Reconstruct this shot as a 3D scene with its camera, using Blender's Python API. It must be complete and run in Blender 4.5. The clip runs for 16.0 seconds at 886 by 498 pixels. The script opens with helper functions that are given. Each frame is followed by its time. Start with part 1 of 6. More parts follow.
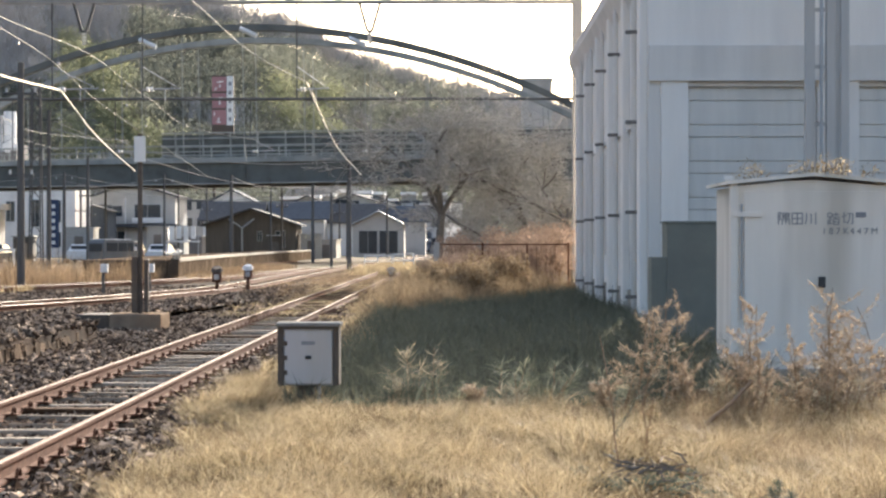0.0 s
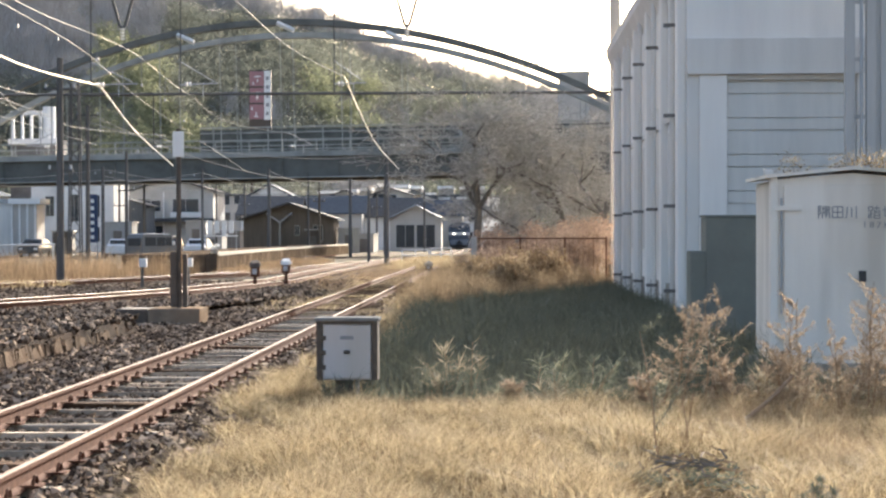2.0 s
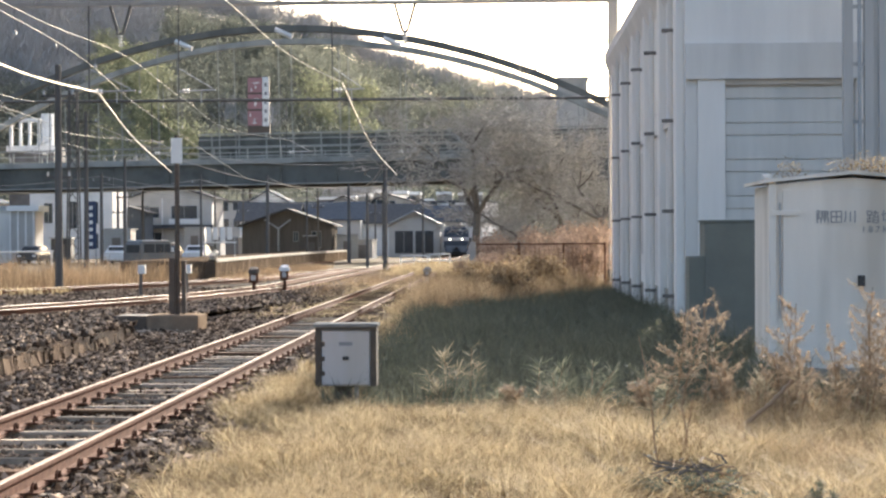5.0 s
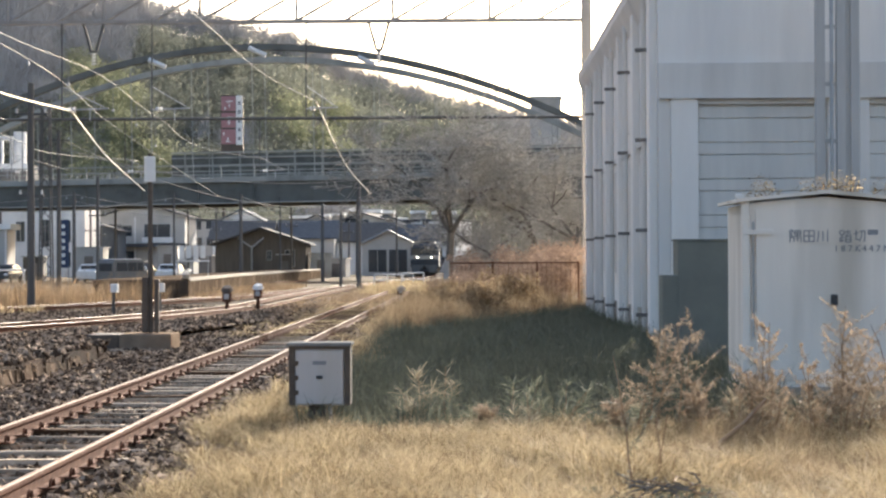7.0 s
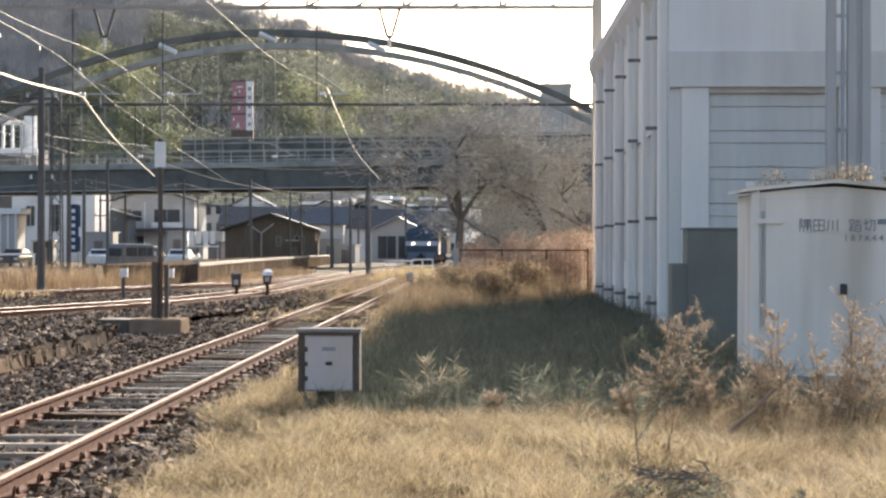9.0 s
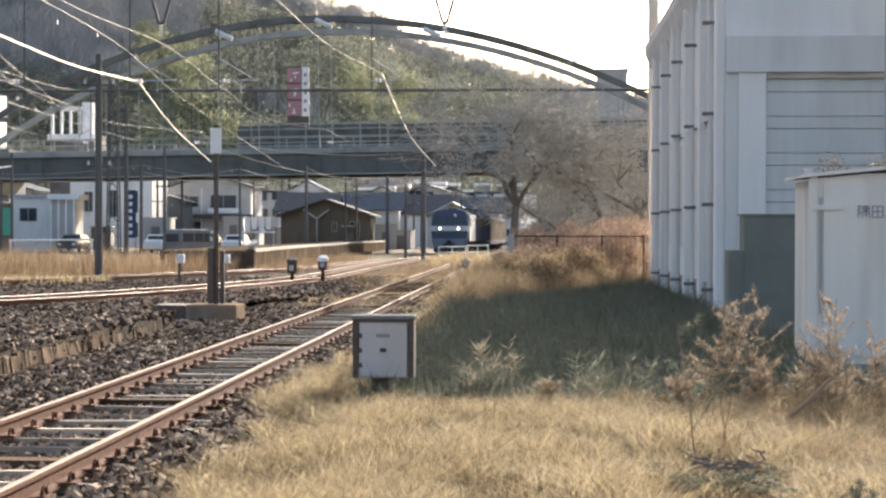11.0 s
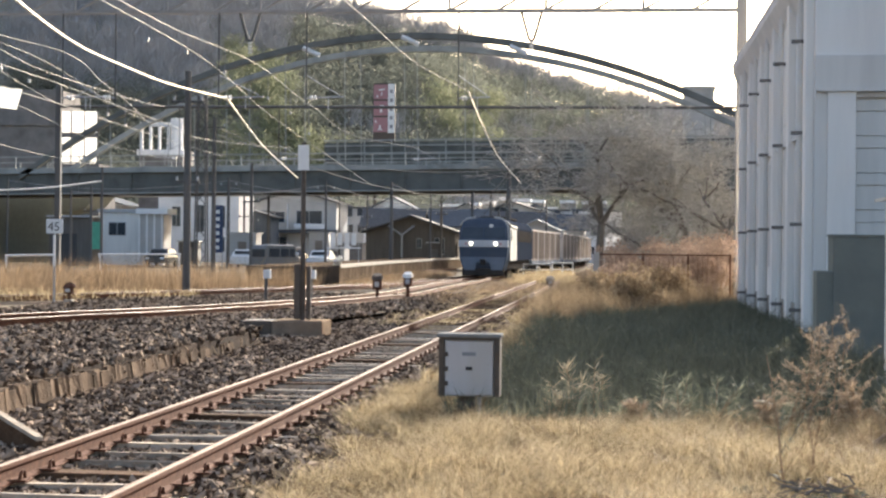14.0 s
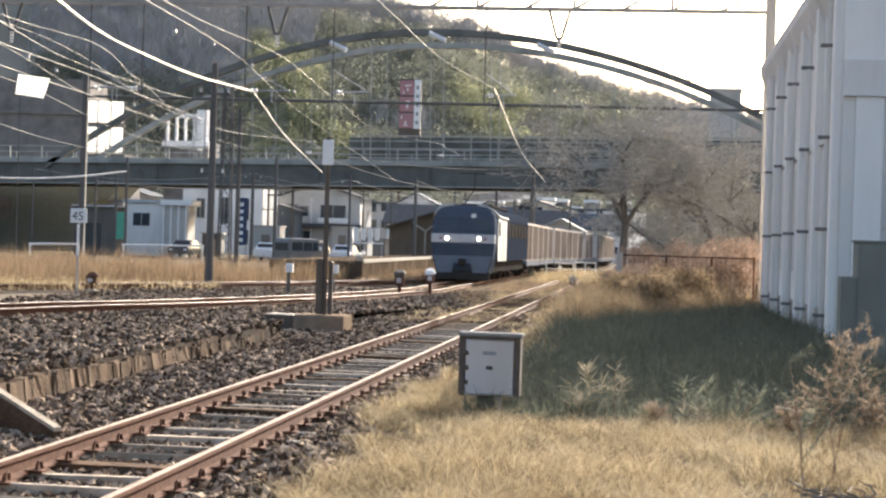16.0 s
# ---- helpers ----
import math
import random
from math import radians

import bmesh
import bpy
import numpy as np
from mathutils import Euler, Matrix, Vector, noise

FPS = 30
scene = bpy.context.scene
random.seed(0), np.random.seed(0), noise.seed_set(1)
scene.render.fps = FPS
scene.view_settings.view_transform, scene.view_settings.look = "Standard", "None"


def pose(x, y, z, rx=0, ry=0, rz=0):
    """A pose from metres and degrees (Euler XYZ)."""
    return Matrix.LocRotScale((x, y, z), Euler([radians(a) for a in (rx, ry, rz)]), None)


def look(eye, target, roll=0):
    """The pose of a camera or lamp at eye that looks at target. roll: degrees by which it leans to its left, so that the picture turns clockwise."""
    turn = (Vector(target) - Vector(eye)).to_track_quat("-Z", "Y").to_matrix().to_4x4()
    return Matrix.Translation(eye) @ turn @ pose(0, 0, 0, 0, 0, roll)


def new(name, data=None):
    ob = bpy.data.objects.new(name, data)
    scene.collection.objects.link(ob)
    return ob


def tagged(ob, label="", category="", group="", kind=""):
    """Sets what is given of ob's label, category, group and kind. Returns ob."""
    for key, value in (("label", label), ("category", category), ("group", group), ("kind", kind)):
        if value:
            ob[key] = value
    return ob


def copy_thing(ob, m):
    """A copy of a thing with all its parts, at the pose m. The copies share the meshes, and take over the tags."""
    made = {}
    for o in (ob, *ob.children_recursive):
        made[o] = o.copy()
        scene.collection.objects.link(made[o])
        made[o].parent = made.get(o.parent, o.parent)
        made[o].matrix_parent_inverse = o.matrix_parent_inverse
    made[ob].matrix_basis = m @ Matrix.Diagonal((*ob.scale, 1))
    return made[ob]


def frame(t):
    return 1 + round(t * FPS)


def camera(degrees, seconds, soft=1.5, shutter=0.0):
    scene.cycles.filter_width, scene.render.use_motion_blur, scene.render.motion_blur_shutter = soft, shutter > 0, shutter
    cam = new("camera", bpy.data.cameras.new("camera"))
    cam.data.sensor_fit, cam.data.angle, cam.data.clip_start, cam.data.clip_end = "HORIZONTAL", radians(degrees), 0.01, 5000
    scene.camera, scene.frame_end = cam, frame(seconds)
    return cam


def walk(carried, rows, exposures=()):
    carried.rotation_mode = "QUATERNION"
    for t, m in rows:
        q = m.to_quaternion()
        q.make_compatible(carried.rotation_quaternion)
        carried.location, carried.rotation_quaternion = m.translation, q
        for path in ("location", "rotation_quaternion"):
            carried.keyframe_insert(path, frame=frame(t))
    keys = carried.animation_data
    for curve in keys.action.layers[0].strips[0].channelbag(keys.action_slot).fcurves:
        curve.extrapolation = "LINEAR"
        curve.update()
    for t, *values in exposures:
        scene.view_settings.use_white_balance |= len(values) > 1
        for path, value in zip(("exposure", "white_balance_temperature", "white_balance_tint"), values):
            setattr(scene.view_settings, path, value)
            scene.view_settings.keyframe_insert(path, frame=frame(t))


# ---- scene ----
cam = camera(29.3, 16.0, soft=2.4)
PATH = [
    (0, pose(0.003, -0.016, 1.597, 89.796, 0.022, 0.590)),
    (0.5, pose(-0.004, -0.031, 1.600, 89.633, -0.521, 1.213)),
    (1, pose(0.004, -0.011, 1.599, 89.031, 0.033, 1.400)),
    (1.5, pose(-0.003, 0.009, 1.598, 88.497, 0.091, 1.599)),
    (2, pose(-0.009, 0.004, 1.603, 89.593, 0.115, 1.847)),
    (2.5, pose(-0.009, 0.002, 1.604, 89.347, 0.214, 1.429)),
    (3, pose(-0.007, 0.008, 1.604, 89.067, 0.073, 2.071)),
    (3.5, pose(-0.007, 0.016, 1.606, 89.431, 0.187, 2.265)),
    (6, pose(-0.017, 0.015, 1.599, 89.915, 0.332, 1.549)),
    (6.5, pose(-0.033, 0.025, 1.601, 90.125, 0.103, 1.971)),
    (7, pose(-0.014, 0.023, 1.603, 90.421, 0.236, 0.908)),
    (7.5, pose(-0.008, -0.003, 1.603, 90.449, 0.084, 0.493)),
    (8, pose(-0.010, 0.001, 1.604, 90.154, 0.035, 0.359)),
    (8.5, pose(-0.022, 0.025, 1.603, 89.992, -0.116, 0.787)),
    (9, pose(-0.018, 0.003, 1.606, 89.975, -0.108, 1.221)),
    (11.5, pose(-0.011, 0.053, 1.622, 89.323, -0.148, 3.302)),
    (12, pose(-0.017, 0.032, 1.634, 89.223, -0.138, 3.405)),
    (12.5, pose(-0.022, 0.037, 1.629, 89.746, -0.448, 4.094)),
    (13, pose(-0.017, 0.037, 1.642, 89.356, -0.350, 4.660)),
    (13.5, pose(-0.035, 0.016, 1.651, 90.342, -0.500, 5.635)),
    (14, pose(-0.031, 0.010, 1.635, 90.031, -0.589, 5.946)),
    (14.5, pose(-0.028, 0.025, 1.638, 89.787, -0.286, 6.039)),
    (15, pose(-0.038, 0.007, 1.637, 90.146, -0.271, 7.468)),
    (15.5, pose(-0.037, 0.052, 1.646, 89.844, -0.545, 6.586)),
    (16, pose(-0.034, 0.081, 1.647, 89.906, -1.781, 6.728)),
]
walk(cam, PATH, [(0, 1.42), (1.5, 1.53), (3, 1.53), (6.5, 1.42), (8, 1.36), (9, 1.38), (12.5, 1.44), (14, 1.40), (15, 1.47), (16, 1.46)])

# ---- light ----
SUN_TURN, SUN_HIGH = 18.5, 23.0   # degrees right of the line of the track, and above the horizon
world = bpy.data.worlds.new("sky")
scene.world = world
world.use_nodes = True
wn = world.node_tree.nodes
sky = wn.new("ShaderNodeTexSky")
sky.sky_type, sky.sun_disc = "NISHITA", False
sky.sun_elevation, sky.sun_rotation = radians(SUN_HIGH), radians(SUN_TURN)
sky.air_density, sky.dust_density, sky.ozone_density = 0.9, 5.5, 0.8
world.node_tree.links.new(sky.outputs[0], wn["Background"].inputs[0])
wn["Background"].inputs[1].default_value = 0.15
sun_data = bpy.data.lights.new("sun", "SUN")
sun_data.energy, sun_data.angle, sun_data.color = 4.1, radians(0.6), (1.0, 0.95, 0.87)
sun = new("sun", sun_data)
sun.matrix_world = look((0, 0, 0), (-math.sin(radians(SUN_TURN)) * math.cos(radians(SUN_HIGH)),
                                    -math.cos(radians(SUN_TURN)) * math.cos(radians(SUN_HIGH)), -math.sin(radians(SUN_HIGH))))


# ---- materials ----
def mat(name, a, b=None, scale=3.0, rough=0.8, metal=0.0, bump=0.0, stain=None, stain_scale=0.6, island=False, streak=False, grain=25.0, transmit=0.0, per_object=0.0, spec=0.5, skew=1.0):
    """A surface with two colours mixed by noise, a coarser stain, and fine relief."""
    m = bpy.data.materials.new(name)
    m.use_nodes = True
    nt = m.node_tree
    n, l = nt.nodes, nt.links
    bs = n["Principled BSDF"]
    bs.inputs["Roughness"].default_value, bs.inputs["Metallic"].default_value = rough, metal
    bs.inputs["Specular IOR Level"].default_value = spec
    b = b or tuple(c * 0.75 for c in a)
    tc = n.new("ShaderNodeTexCoord")
    src = tc.outputs["Object"]
    if streak:
        mp = n.new("ShaderNodeMapping")
        mp.inputs["Scale"].default_value = (1.0, 1.0, 0.12)
        l.new(src, mp.inputs["Vector"])
        src = mp.outputs[0]
    mix = n.new("ShaderNodeMix")
    mix.data_type = "RGBA"
    mix.inputs["A"].default_value, mix.inputs["B"].default_value = (*a, 1), (*b, 1)
    if island:
        g = n.new("ShaderNodeNewGeometry")
        pw = n.new("ShaderNodeMath")
        pw.operation = "POWER"
        pw.inputs[1].default_value = skew
        l.new(g.outputs["Random Per Island"], pw.inputs[0])
        l.new(pw.outputs[0], mix.inputs["Factor"])
    else:
        nz = n.new("ShaderNodeTexNoise")
        nz.inputs["Scale"].default_value, nz.inputs["Detail"].default_value, nz.inputs["Roughness"].default_value = scale, 6.0, 0.65
        l.new(src, nz.inputs["Vector"])
        rp = n.new("ShaderNodeMapRange")
        rp.inputs["From Min"].default_value, rp.inputs["From Max"].default_value = 0.32, 0.68
        l.new(nz.outputs["Fac"], rp.inputs["Value"])
        l.new(rp.outputs[0], mix.inputs["Factor"])
    out = mix.outputs["Result"]
    if stain:
        nz2 = n.new("ShaderNodeTexNoise")
        nz2.inputs["Scale"].default_value, nz2.inputs["Detail"].default_value = stain_scale, 4.0
        l.new(src, nz2.inputs["Vector"])
        rp2 = n.new("ShaderNodeMapRange")
        rp2.inputs["From Min"].default_value, rp2.inputs["From Max"].default_value = 0.5, 0.72
        rp2.inputs["To Max"].default_value = 0.75
        l.new(nz2.outputs["Fac"], rp2.inputs["Value"])
        mx2 = n.new("ShaderNodeMix")
        mx2.data_type = "RGBA"
        mx2.inputs["B"].default_value = (*stain, 1)
        l.new(rp2.outputs[0], mx2.inputs["Factor"])
        l.new(out, mx2.inputs["A"])
        out = mx2.outputs["Result"]
    if per_object:
        oi = n.new("ShaderNodeObjectInfo")
        hs = n.new("ShaderNodeHueSaturation")
        r3 = n.new("ShaderNodeMapRange")
        r3.inputs["To Min"].default_value, r3.inputs["To Max"].default_value = 1 - per_object, 1 + per_object
        l.new(oi.outputs["Random"], r3.inputs["Value"])
        l.new(r3.outputs[0], hs.inputs["Value"])
        l.new(out, hs.inputs["Color"])
        out = hs.outputs[0]
    l.new(out, bs.inputs["Base Color"])
    if bump:
        nb = n.new("ShaderNodeTexNoise")
        nb.inputs["Scale"].default_value, nb.inputs["Detail"].default_value = grain, 5.0
        l.new(tc.outputs["Object"], nb.inputs["Vector"])
        bp = n.new("ShaderNodeBump")
        bp.inputs["Strength"].default_value, bp.inputs["Distance"].default_value = bump, 0.02
        l.new(nb.outputs["Fac"], bp.inputs["Height"])
        l.new(bp.outputs[0], bs.inputs["Normal"])
    if transmit:
        tr = n.new("ShaderNodeBsdfTranslucent")
        l.new(out, tr.inputs["Color"])
        ms = n.new("ShaderNodeMixShader")
        ms.inputs[0].default_value = transmit
        l.new(bs.outputs[0], ms.inputs[1])
        l.new(tr.outputs[0], ms.inputs[2])
        l.new(ms.outputs[0], n["Material Output"].inputs["Surface"])
    return m


def glow(name, colour, power):
    m = mat(name, colour)
    bs = m.node_tree.nodes["Principled BSDF"]
    bs.inputs["Emission Color"].default_value, bs.inputs["Emission Strength"].default_value = (*colour, 1), power
    return m


M_SOIL = mat("dry soil", (0.105, 0.082, 0.058), (0.165, 0.132, 0.095), 1.6, 0.95, bump=0.6, stain=(0.11, 0.10, 0.05), stain_scale=0.25, spec=0.08)
M_BALLAST = mat("ballast bed", (0.022, 0.016, 0.012), (0.055, 0.04, 0.03), 9.0, 0.95, bump=1.0, stain=(0.085, 0.05, 0.032), stain_scale=0.5, spec=0.05)
M_STONE = mat("ballast stone", (0.042, 0.029, 0.021), (0.47, 0.365, 0.27), rough=0.95, island=True, spec=0.0, skew=2.0)
M_RUST = mat("rusty steel", (0.07, 0.031, 0.019), (0.13, 0.062, 0.038), 14, 0.85, 0.1, bump=0.3, spec=0.12)
M_RAILTOP = mat("worn rail head", (0.38, 0.30, 0.235), (0.20, 0.13, 0.09), 6, 0.7, 0.15, spec=0.25)
M_SLEEPER = mat("weathered timber", (0.40, 0.33, 0.25), (0.56, 0.47, 0.37), 8, 0.85, bump=0.6, stain=(0.12, 0.085, 0.06), stain_scale=3, per_object=0.25, spec=0.08)
M_PLATFORM = mat("brown stone platform wall", (0.115, 0.088, 0.064), (0.07, 0.053, 0.04), 2, 0.95, bump=0.5, stain=(0.19, 0.15, 0.115), stain_scale=0.7, spec=0.0)
M_SLEEPER_DARK = mat("oil-dark timber", (0.065, 0.037, 0.021), (0.105, 0.064, 0.039), 8, 0.9, bump=0.6, per_object=0.3, spec=0.08)
M_CONC = mat("old concrete", (0.42, 0.39, 0.34), (0.30, 0.27, 0.23), 4, 0.9, bump=0.4, stain=(0.22, 0.19, 0.15), stain_scale=1.2, spec=0.1)
M_CONC_DARK = mat("dark concrete", (0.17, 0.16, 0.15), (0.24, 0.22, 0.205), 1, 0.9, bump=0.3, stain=(0.13, 0.12, 0.11), spec=0.08)
M_WALL = mat("pale painted wall", (0.86, 0.82, 0.765), (0.76, 0.725, 0.68), 1.2, 0.85, bump=0.2, stain=(0.50, 0.485, 0.46), stain_scale=0.5, streak=True)
M_WALL_BAND = mat("painted beam", (0.74, 0.705, 0.655), (0.64, 0.61, 0.565), 1.5, 0.85, bump=0.2, stain=(0.44, 0.425, 0.40), stain_scale=0.6, streak=True)
M_SHUTTER = mat("painted shutter", (0.74, 0.72, 0.675), (0.63, 0.615, 0.58), 2, 0.6, 0.0, bump=0.1, stain=(0.42, 0.425, 0.41), stain_scale=0.8, streak=True)
M_HUT = mat("cream grey sheet metal", (0.84, 0.775, 0.69), (0.755, 0.695, 0.615), 2.5, 0.6, bump=0.08, stain=(0.49, 0.44, 0.36), stain_scale=1.3, streak=True, spec=0.3)
M_CABINET = mat("dark grey sheet", (0.195, 0.205, 0.175), (0.16, 0.165, 0.145), 2, 0.75, bump=0.1, spec=0.2)
M_BOX = mat("white painted steel", (0.52, 0.49, 0.475), (0.46, 0.435, 0.42), 4, 0.5, bump=0.08, stain=(0.45, 0.41, 0.36), stain_scale=4, streak=True)
M_DARKSTEEL = mat("brown black steel", (0.07, 0.055, 0.045), (0.11, 0.085, 0.065), 8, 0.6, 0.3, bump=0.1)
M_GALV = mat("galvanised steel", (0.42, 0.43, 0.44), (0.33, 0.34, 0.35), 5, 0.5, 0.55, bump=0.1)
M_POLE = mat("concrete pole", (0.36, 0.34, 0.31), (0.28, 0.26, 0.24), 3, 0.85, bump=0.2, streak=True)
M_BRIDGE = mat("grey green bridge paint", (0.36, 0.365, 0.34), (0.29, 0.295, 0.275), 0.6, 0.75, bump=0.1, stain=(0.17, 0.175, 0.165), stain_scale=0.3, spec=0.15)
# Shaded copy of M_BRIDGE: girder shade is put into this colour.
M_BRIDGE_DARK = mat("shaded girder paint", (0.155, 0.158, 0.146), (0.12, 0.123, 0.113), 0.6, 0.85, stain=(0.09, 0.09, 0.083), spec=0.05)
M_WIRE = mat("weathered copper wire", (0.30, 0.295, 0.28), (0.22, 0.215, 0.205), 3, 0.6, 0.2)
# Shade of backlit poles put into the colour; M_POLE is the lighter copy.
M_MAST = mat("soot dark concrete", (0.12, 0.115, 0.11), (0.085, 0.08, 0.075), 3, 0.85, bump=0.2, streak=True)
M_FEEDER = mat("bright aluminium feeder", (0.72, 0.72, 0.70), (0.62, 0.62, 0.6), 3, 0.35, 0.4)
M_WHITE = mat("white render", (0.84, 0.83, 0.81), (0.76, 0.75, 0.73), 0.5, 0.8, stain=(0.52, 0.52, 0.5), stain_scale=0.3)
# Lets sun through from behind, in place of glints and sunlit panel faces.
M_SHEET = mat("backlit translucent sheet", (0.82, 0.82, 0.80), (0.74, 0.74, 0.72), 1, 0.5, transmit=0.75)
M_BEIGE = mat("pale beige render", (0.53, 0.51, 0.475), (0.45, 0.43, 0.40), 0.5, 0.85, stain=(0.36, 0.34, 0.31), stain_scale=0.3, spec=0.1)
M_ROOF = mat("dark roof tile", (0.085, 0.085, 0.088), (0.12, 0.12, 0.122), 3, 0.8, bump=0.4, spec=0.05)
M_ROOF_BLUE = mat("blue grey roof tile", (0.10, 0.115, 0.135), (0.075, 0.088, 0.105), 2, 0.8, bump=0.3, spec=0.05)
M_TIMBER = mat("dark timber cladding", (0.115, 0.105, 0.095), (0.16, 0.145, 0.13), 3, 0.8, streak=True, spec=0.0)
M_GLASS = mat("dark window glass", (0.035, 0.042, 0.05), (0.05, 0.06, 0.07), 1, 0.12)
M_BARK = mat("grey brown bark", (0.115, 0.105, 0.093), (0.17, 0.158, 0.142), 6, 0.9, bump=0.6, spec=0.0)
M_TWIG = mat("bare twigs", (0.27, 0.26, 0.238), (0.42, 0.405, 0.375), island=True, rough=0.9, spec=0.0)
M_DRY = mat("dry straw grass", (0.70, 0.565, 0.35), (0.125, 0.084, 0.043), island=True, rough=0.6, transmit=0.42, spec=0.05, skew=0.85)
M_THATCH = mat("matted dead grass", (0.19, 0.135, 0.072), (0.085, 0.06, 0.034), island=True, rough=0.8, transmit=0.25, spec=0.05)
M_DEAD = mat("brown dead grass", (0.37, 0.27, 0.17), (0.145, 0.10, 0.063), island=True, rough=0.8, transmit=0.35, spec=0.05)
M_LID = mat("dull grey lid paint", (0.24, 0.235, 0.225), (0.18, 0.175, 0.165), 6, 0.8, bump=0.1, spec=0.0)
M_GREEN = mat("dull green weeds", (0.095, 0.105, 0.078), (0.175, 0.178, 0.132), island=True, rough=0.65, transmit=0.3, spec=0.05)
M_BROWN = mat("brown dead weeds", (0.44, 0.335, 0.215), (0.19, 0.135, 0.083), island=True, rough=0.7, transmit=0.35, spec=0.0)
M_RUSSET = mat("russet shrub leaves", (0.44, 0.325, 0.25), (0.27, 0.20, 0.155), island=True, rough=0.8, transmit=0.4, spec=0.0)
M_PALEPOLE = mat("pale weathered concrete", (0.52, 0.50, 0.47), (0.43, 0.415, 0.39), 3, 0.85, bump=0.2, stain=(0.34, 0.325, 0.30), streak=True)
M_PLUME = mat("dry seed plume", (0.46, 0.365, 0.265), (0.25, 0.185, 0.125), island=True, rough=0.8, transmit=0.35, spec=0.05)
M_STEM = mat("dry stem", (0.20, 0.13, 0.08), (0.28, 0.19, 0.11), 6, 0.8)
M_LEAF = mat("hill foliage", (0.185, 0.192, 0.155), (0.24, 0.245, 0.195), island=True, rough=0.9, transmit=0.5, spec=0.0)
M_BAMBOO = mat("yellow green bamboo", (0.255, 0.265, 0.165), (0.33, 0.33, 0.205), island=True, rough=0.9, transmit=0.5, spec=0.0)
M_BARE = mat("bare hill wood", (0.31, 0.295, 0.28), (0.43, 0.41, 0.39), island=True, rough=0.9)
M_HILL = mat("hill floor", (0.17, 0.16, 0.125), (0.24, 0.22, 0.17), 0.08, 0.95, stain=(0.10, 0.09, 0.06), stain_scale=0.02)
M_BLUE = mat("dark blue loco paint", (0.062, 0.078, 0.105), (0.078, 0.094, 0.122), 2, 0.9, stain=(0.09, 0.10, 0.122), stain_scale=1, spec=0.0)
M_SKYBLUE = mat("pale grey loco paint", (0.50, 0.51, 0.53), (0.43, 0.44, 0.46), 2, 0.5)
M_APRON = mat("grey blue loco paint", (0.17, 0.20, 0.245), (0.135, 0.16, 0.20), 2, 0.6, spec=0.1)
M_LOCOWHITE = mat("off white loco paint", (0.46, 0.46, 0.44), (0.40, 0.40, 0.385), 2, 0.7, stain=(0.28, 0.265, 0.24), stain_scale=1, streak=True, spec=0.05)
M_UNDER = mat("dirty underframe", (0.034, 0.032, 0.031), (0.058, 0.053, 0.048), 3, 0.8, spec=0.0)
M_CONTAINER = mat("faded red brown container", (0.30, 0.258, 0.225), (0.235, 0.20, 0.175), 1.5, 0.7, stain=(0.20, 0.155, 0.135), stain_scale=0.8, streak=True, per_object=0.25, spec=0.0)
M_CONTAINER_PALE = mat("grey container end", (0.60, 0.56, 0.52), (0.50, 0.465, 0.43), 2, 0.6, streak=True, spec=0.0)
M_WAGON = mat("blue grey wagon frame", (0.22, 0.24, 0.27), (0.15, 0.16, 0.18), 2, 0.6, stain=(0.14, 0.10, 0.08), stain_scale=2, spec=0.0)
M_LAMP = glow("headlight", (1.0, 0.93, 0.8), 3.0)
M_BLACK = mat("black paint", (0.03, 0.03, 0.032), (0.045, 0.045, 0.045), 4, 0.6)
M_INK = mat("grey lettering", (0.22, 0.22, 0.23), (0.27, 0.27, 0.28), 30, 0.7)
M_RED = mat("faded red sign", (0.36, 0.19, 0.20), (0.30, 0.15, 0.16), 1, 0.6)
M_PALE = mat("white sign sheet", (0.75, 0.75, 0.73), (0.68, 0.68, 0.66), 2, 0.4)
M_CAR = mat("dark car paint", (0.05, 0.055, 0.06), (0.06, 0.065, 0.07), 1, 0.25)
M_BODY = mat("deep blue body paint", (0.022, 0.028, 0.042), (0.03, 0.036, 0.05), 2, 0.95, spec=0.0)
M_VAN = mat("dull grey van paint", (0.16, 0.165, 0.165), (0.13, 0.135, 0.135), 2, 0.6, spec=0.2)
# Darker copy of M_BRIDGE for the near rib: haze is left to the far one.
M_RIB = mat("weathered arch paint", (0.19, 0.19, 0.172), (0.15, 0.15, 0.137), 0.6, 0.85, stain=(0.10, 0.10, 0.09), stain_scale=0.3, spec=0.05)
M_RAILSHINE = mat("polished rail head", (0.52, 0.46, 0.40), (0.33, 0.26, 0.205), 5, 0.55, 0.3, spec=0.3)
M_LEAFSTRAW = mat("dry lance leaves", (0.52, 0.445, 0.31), (0.27, 0.225, 0.15), island=True, rough=0.75, transmit=0.35, spec=0.08)
M_LEAFGREEN = mat("half dead lance leaves", (0.34, 0.345, 0.24), (0.17, 0.175, 0.12), island=True, rough=0.75, transmit=0.35, spec=0.05)
M_CARWHITE = mat("white car paint", (0.7, 0.7, 0.69), (0.66, 0.66, 0.65), 1, 0.3)


# ---- mesh helpers ----
def mesh_of(bm, name, m):
    me = bpy.data.meshes.new(name)
    bm.normal_update()
    bm.to_mesh(me)
    bm.free()
    me.materials.append(m)
    return me


def part(name, bm, material, parent, label=""):
    ob = new(name, mesh_of(bm, name, material))
    ob.parent = parent
    return tagged(ob, label)


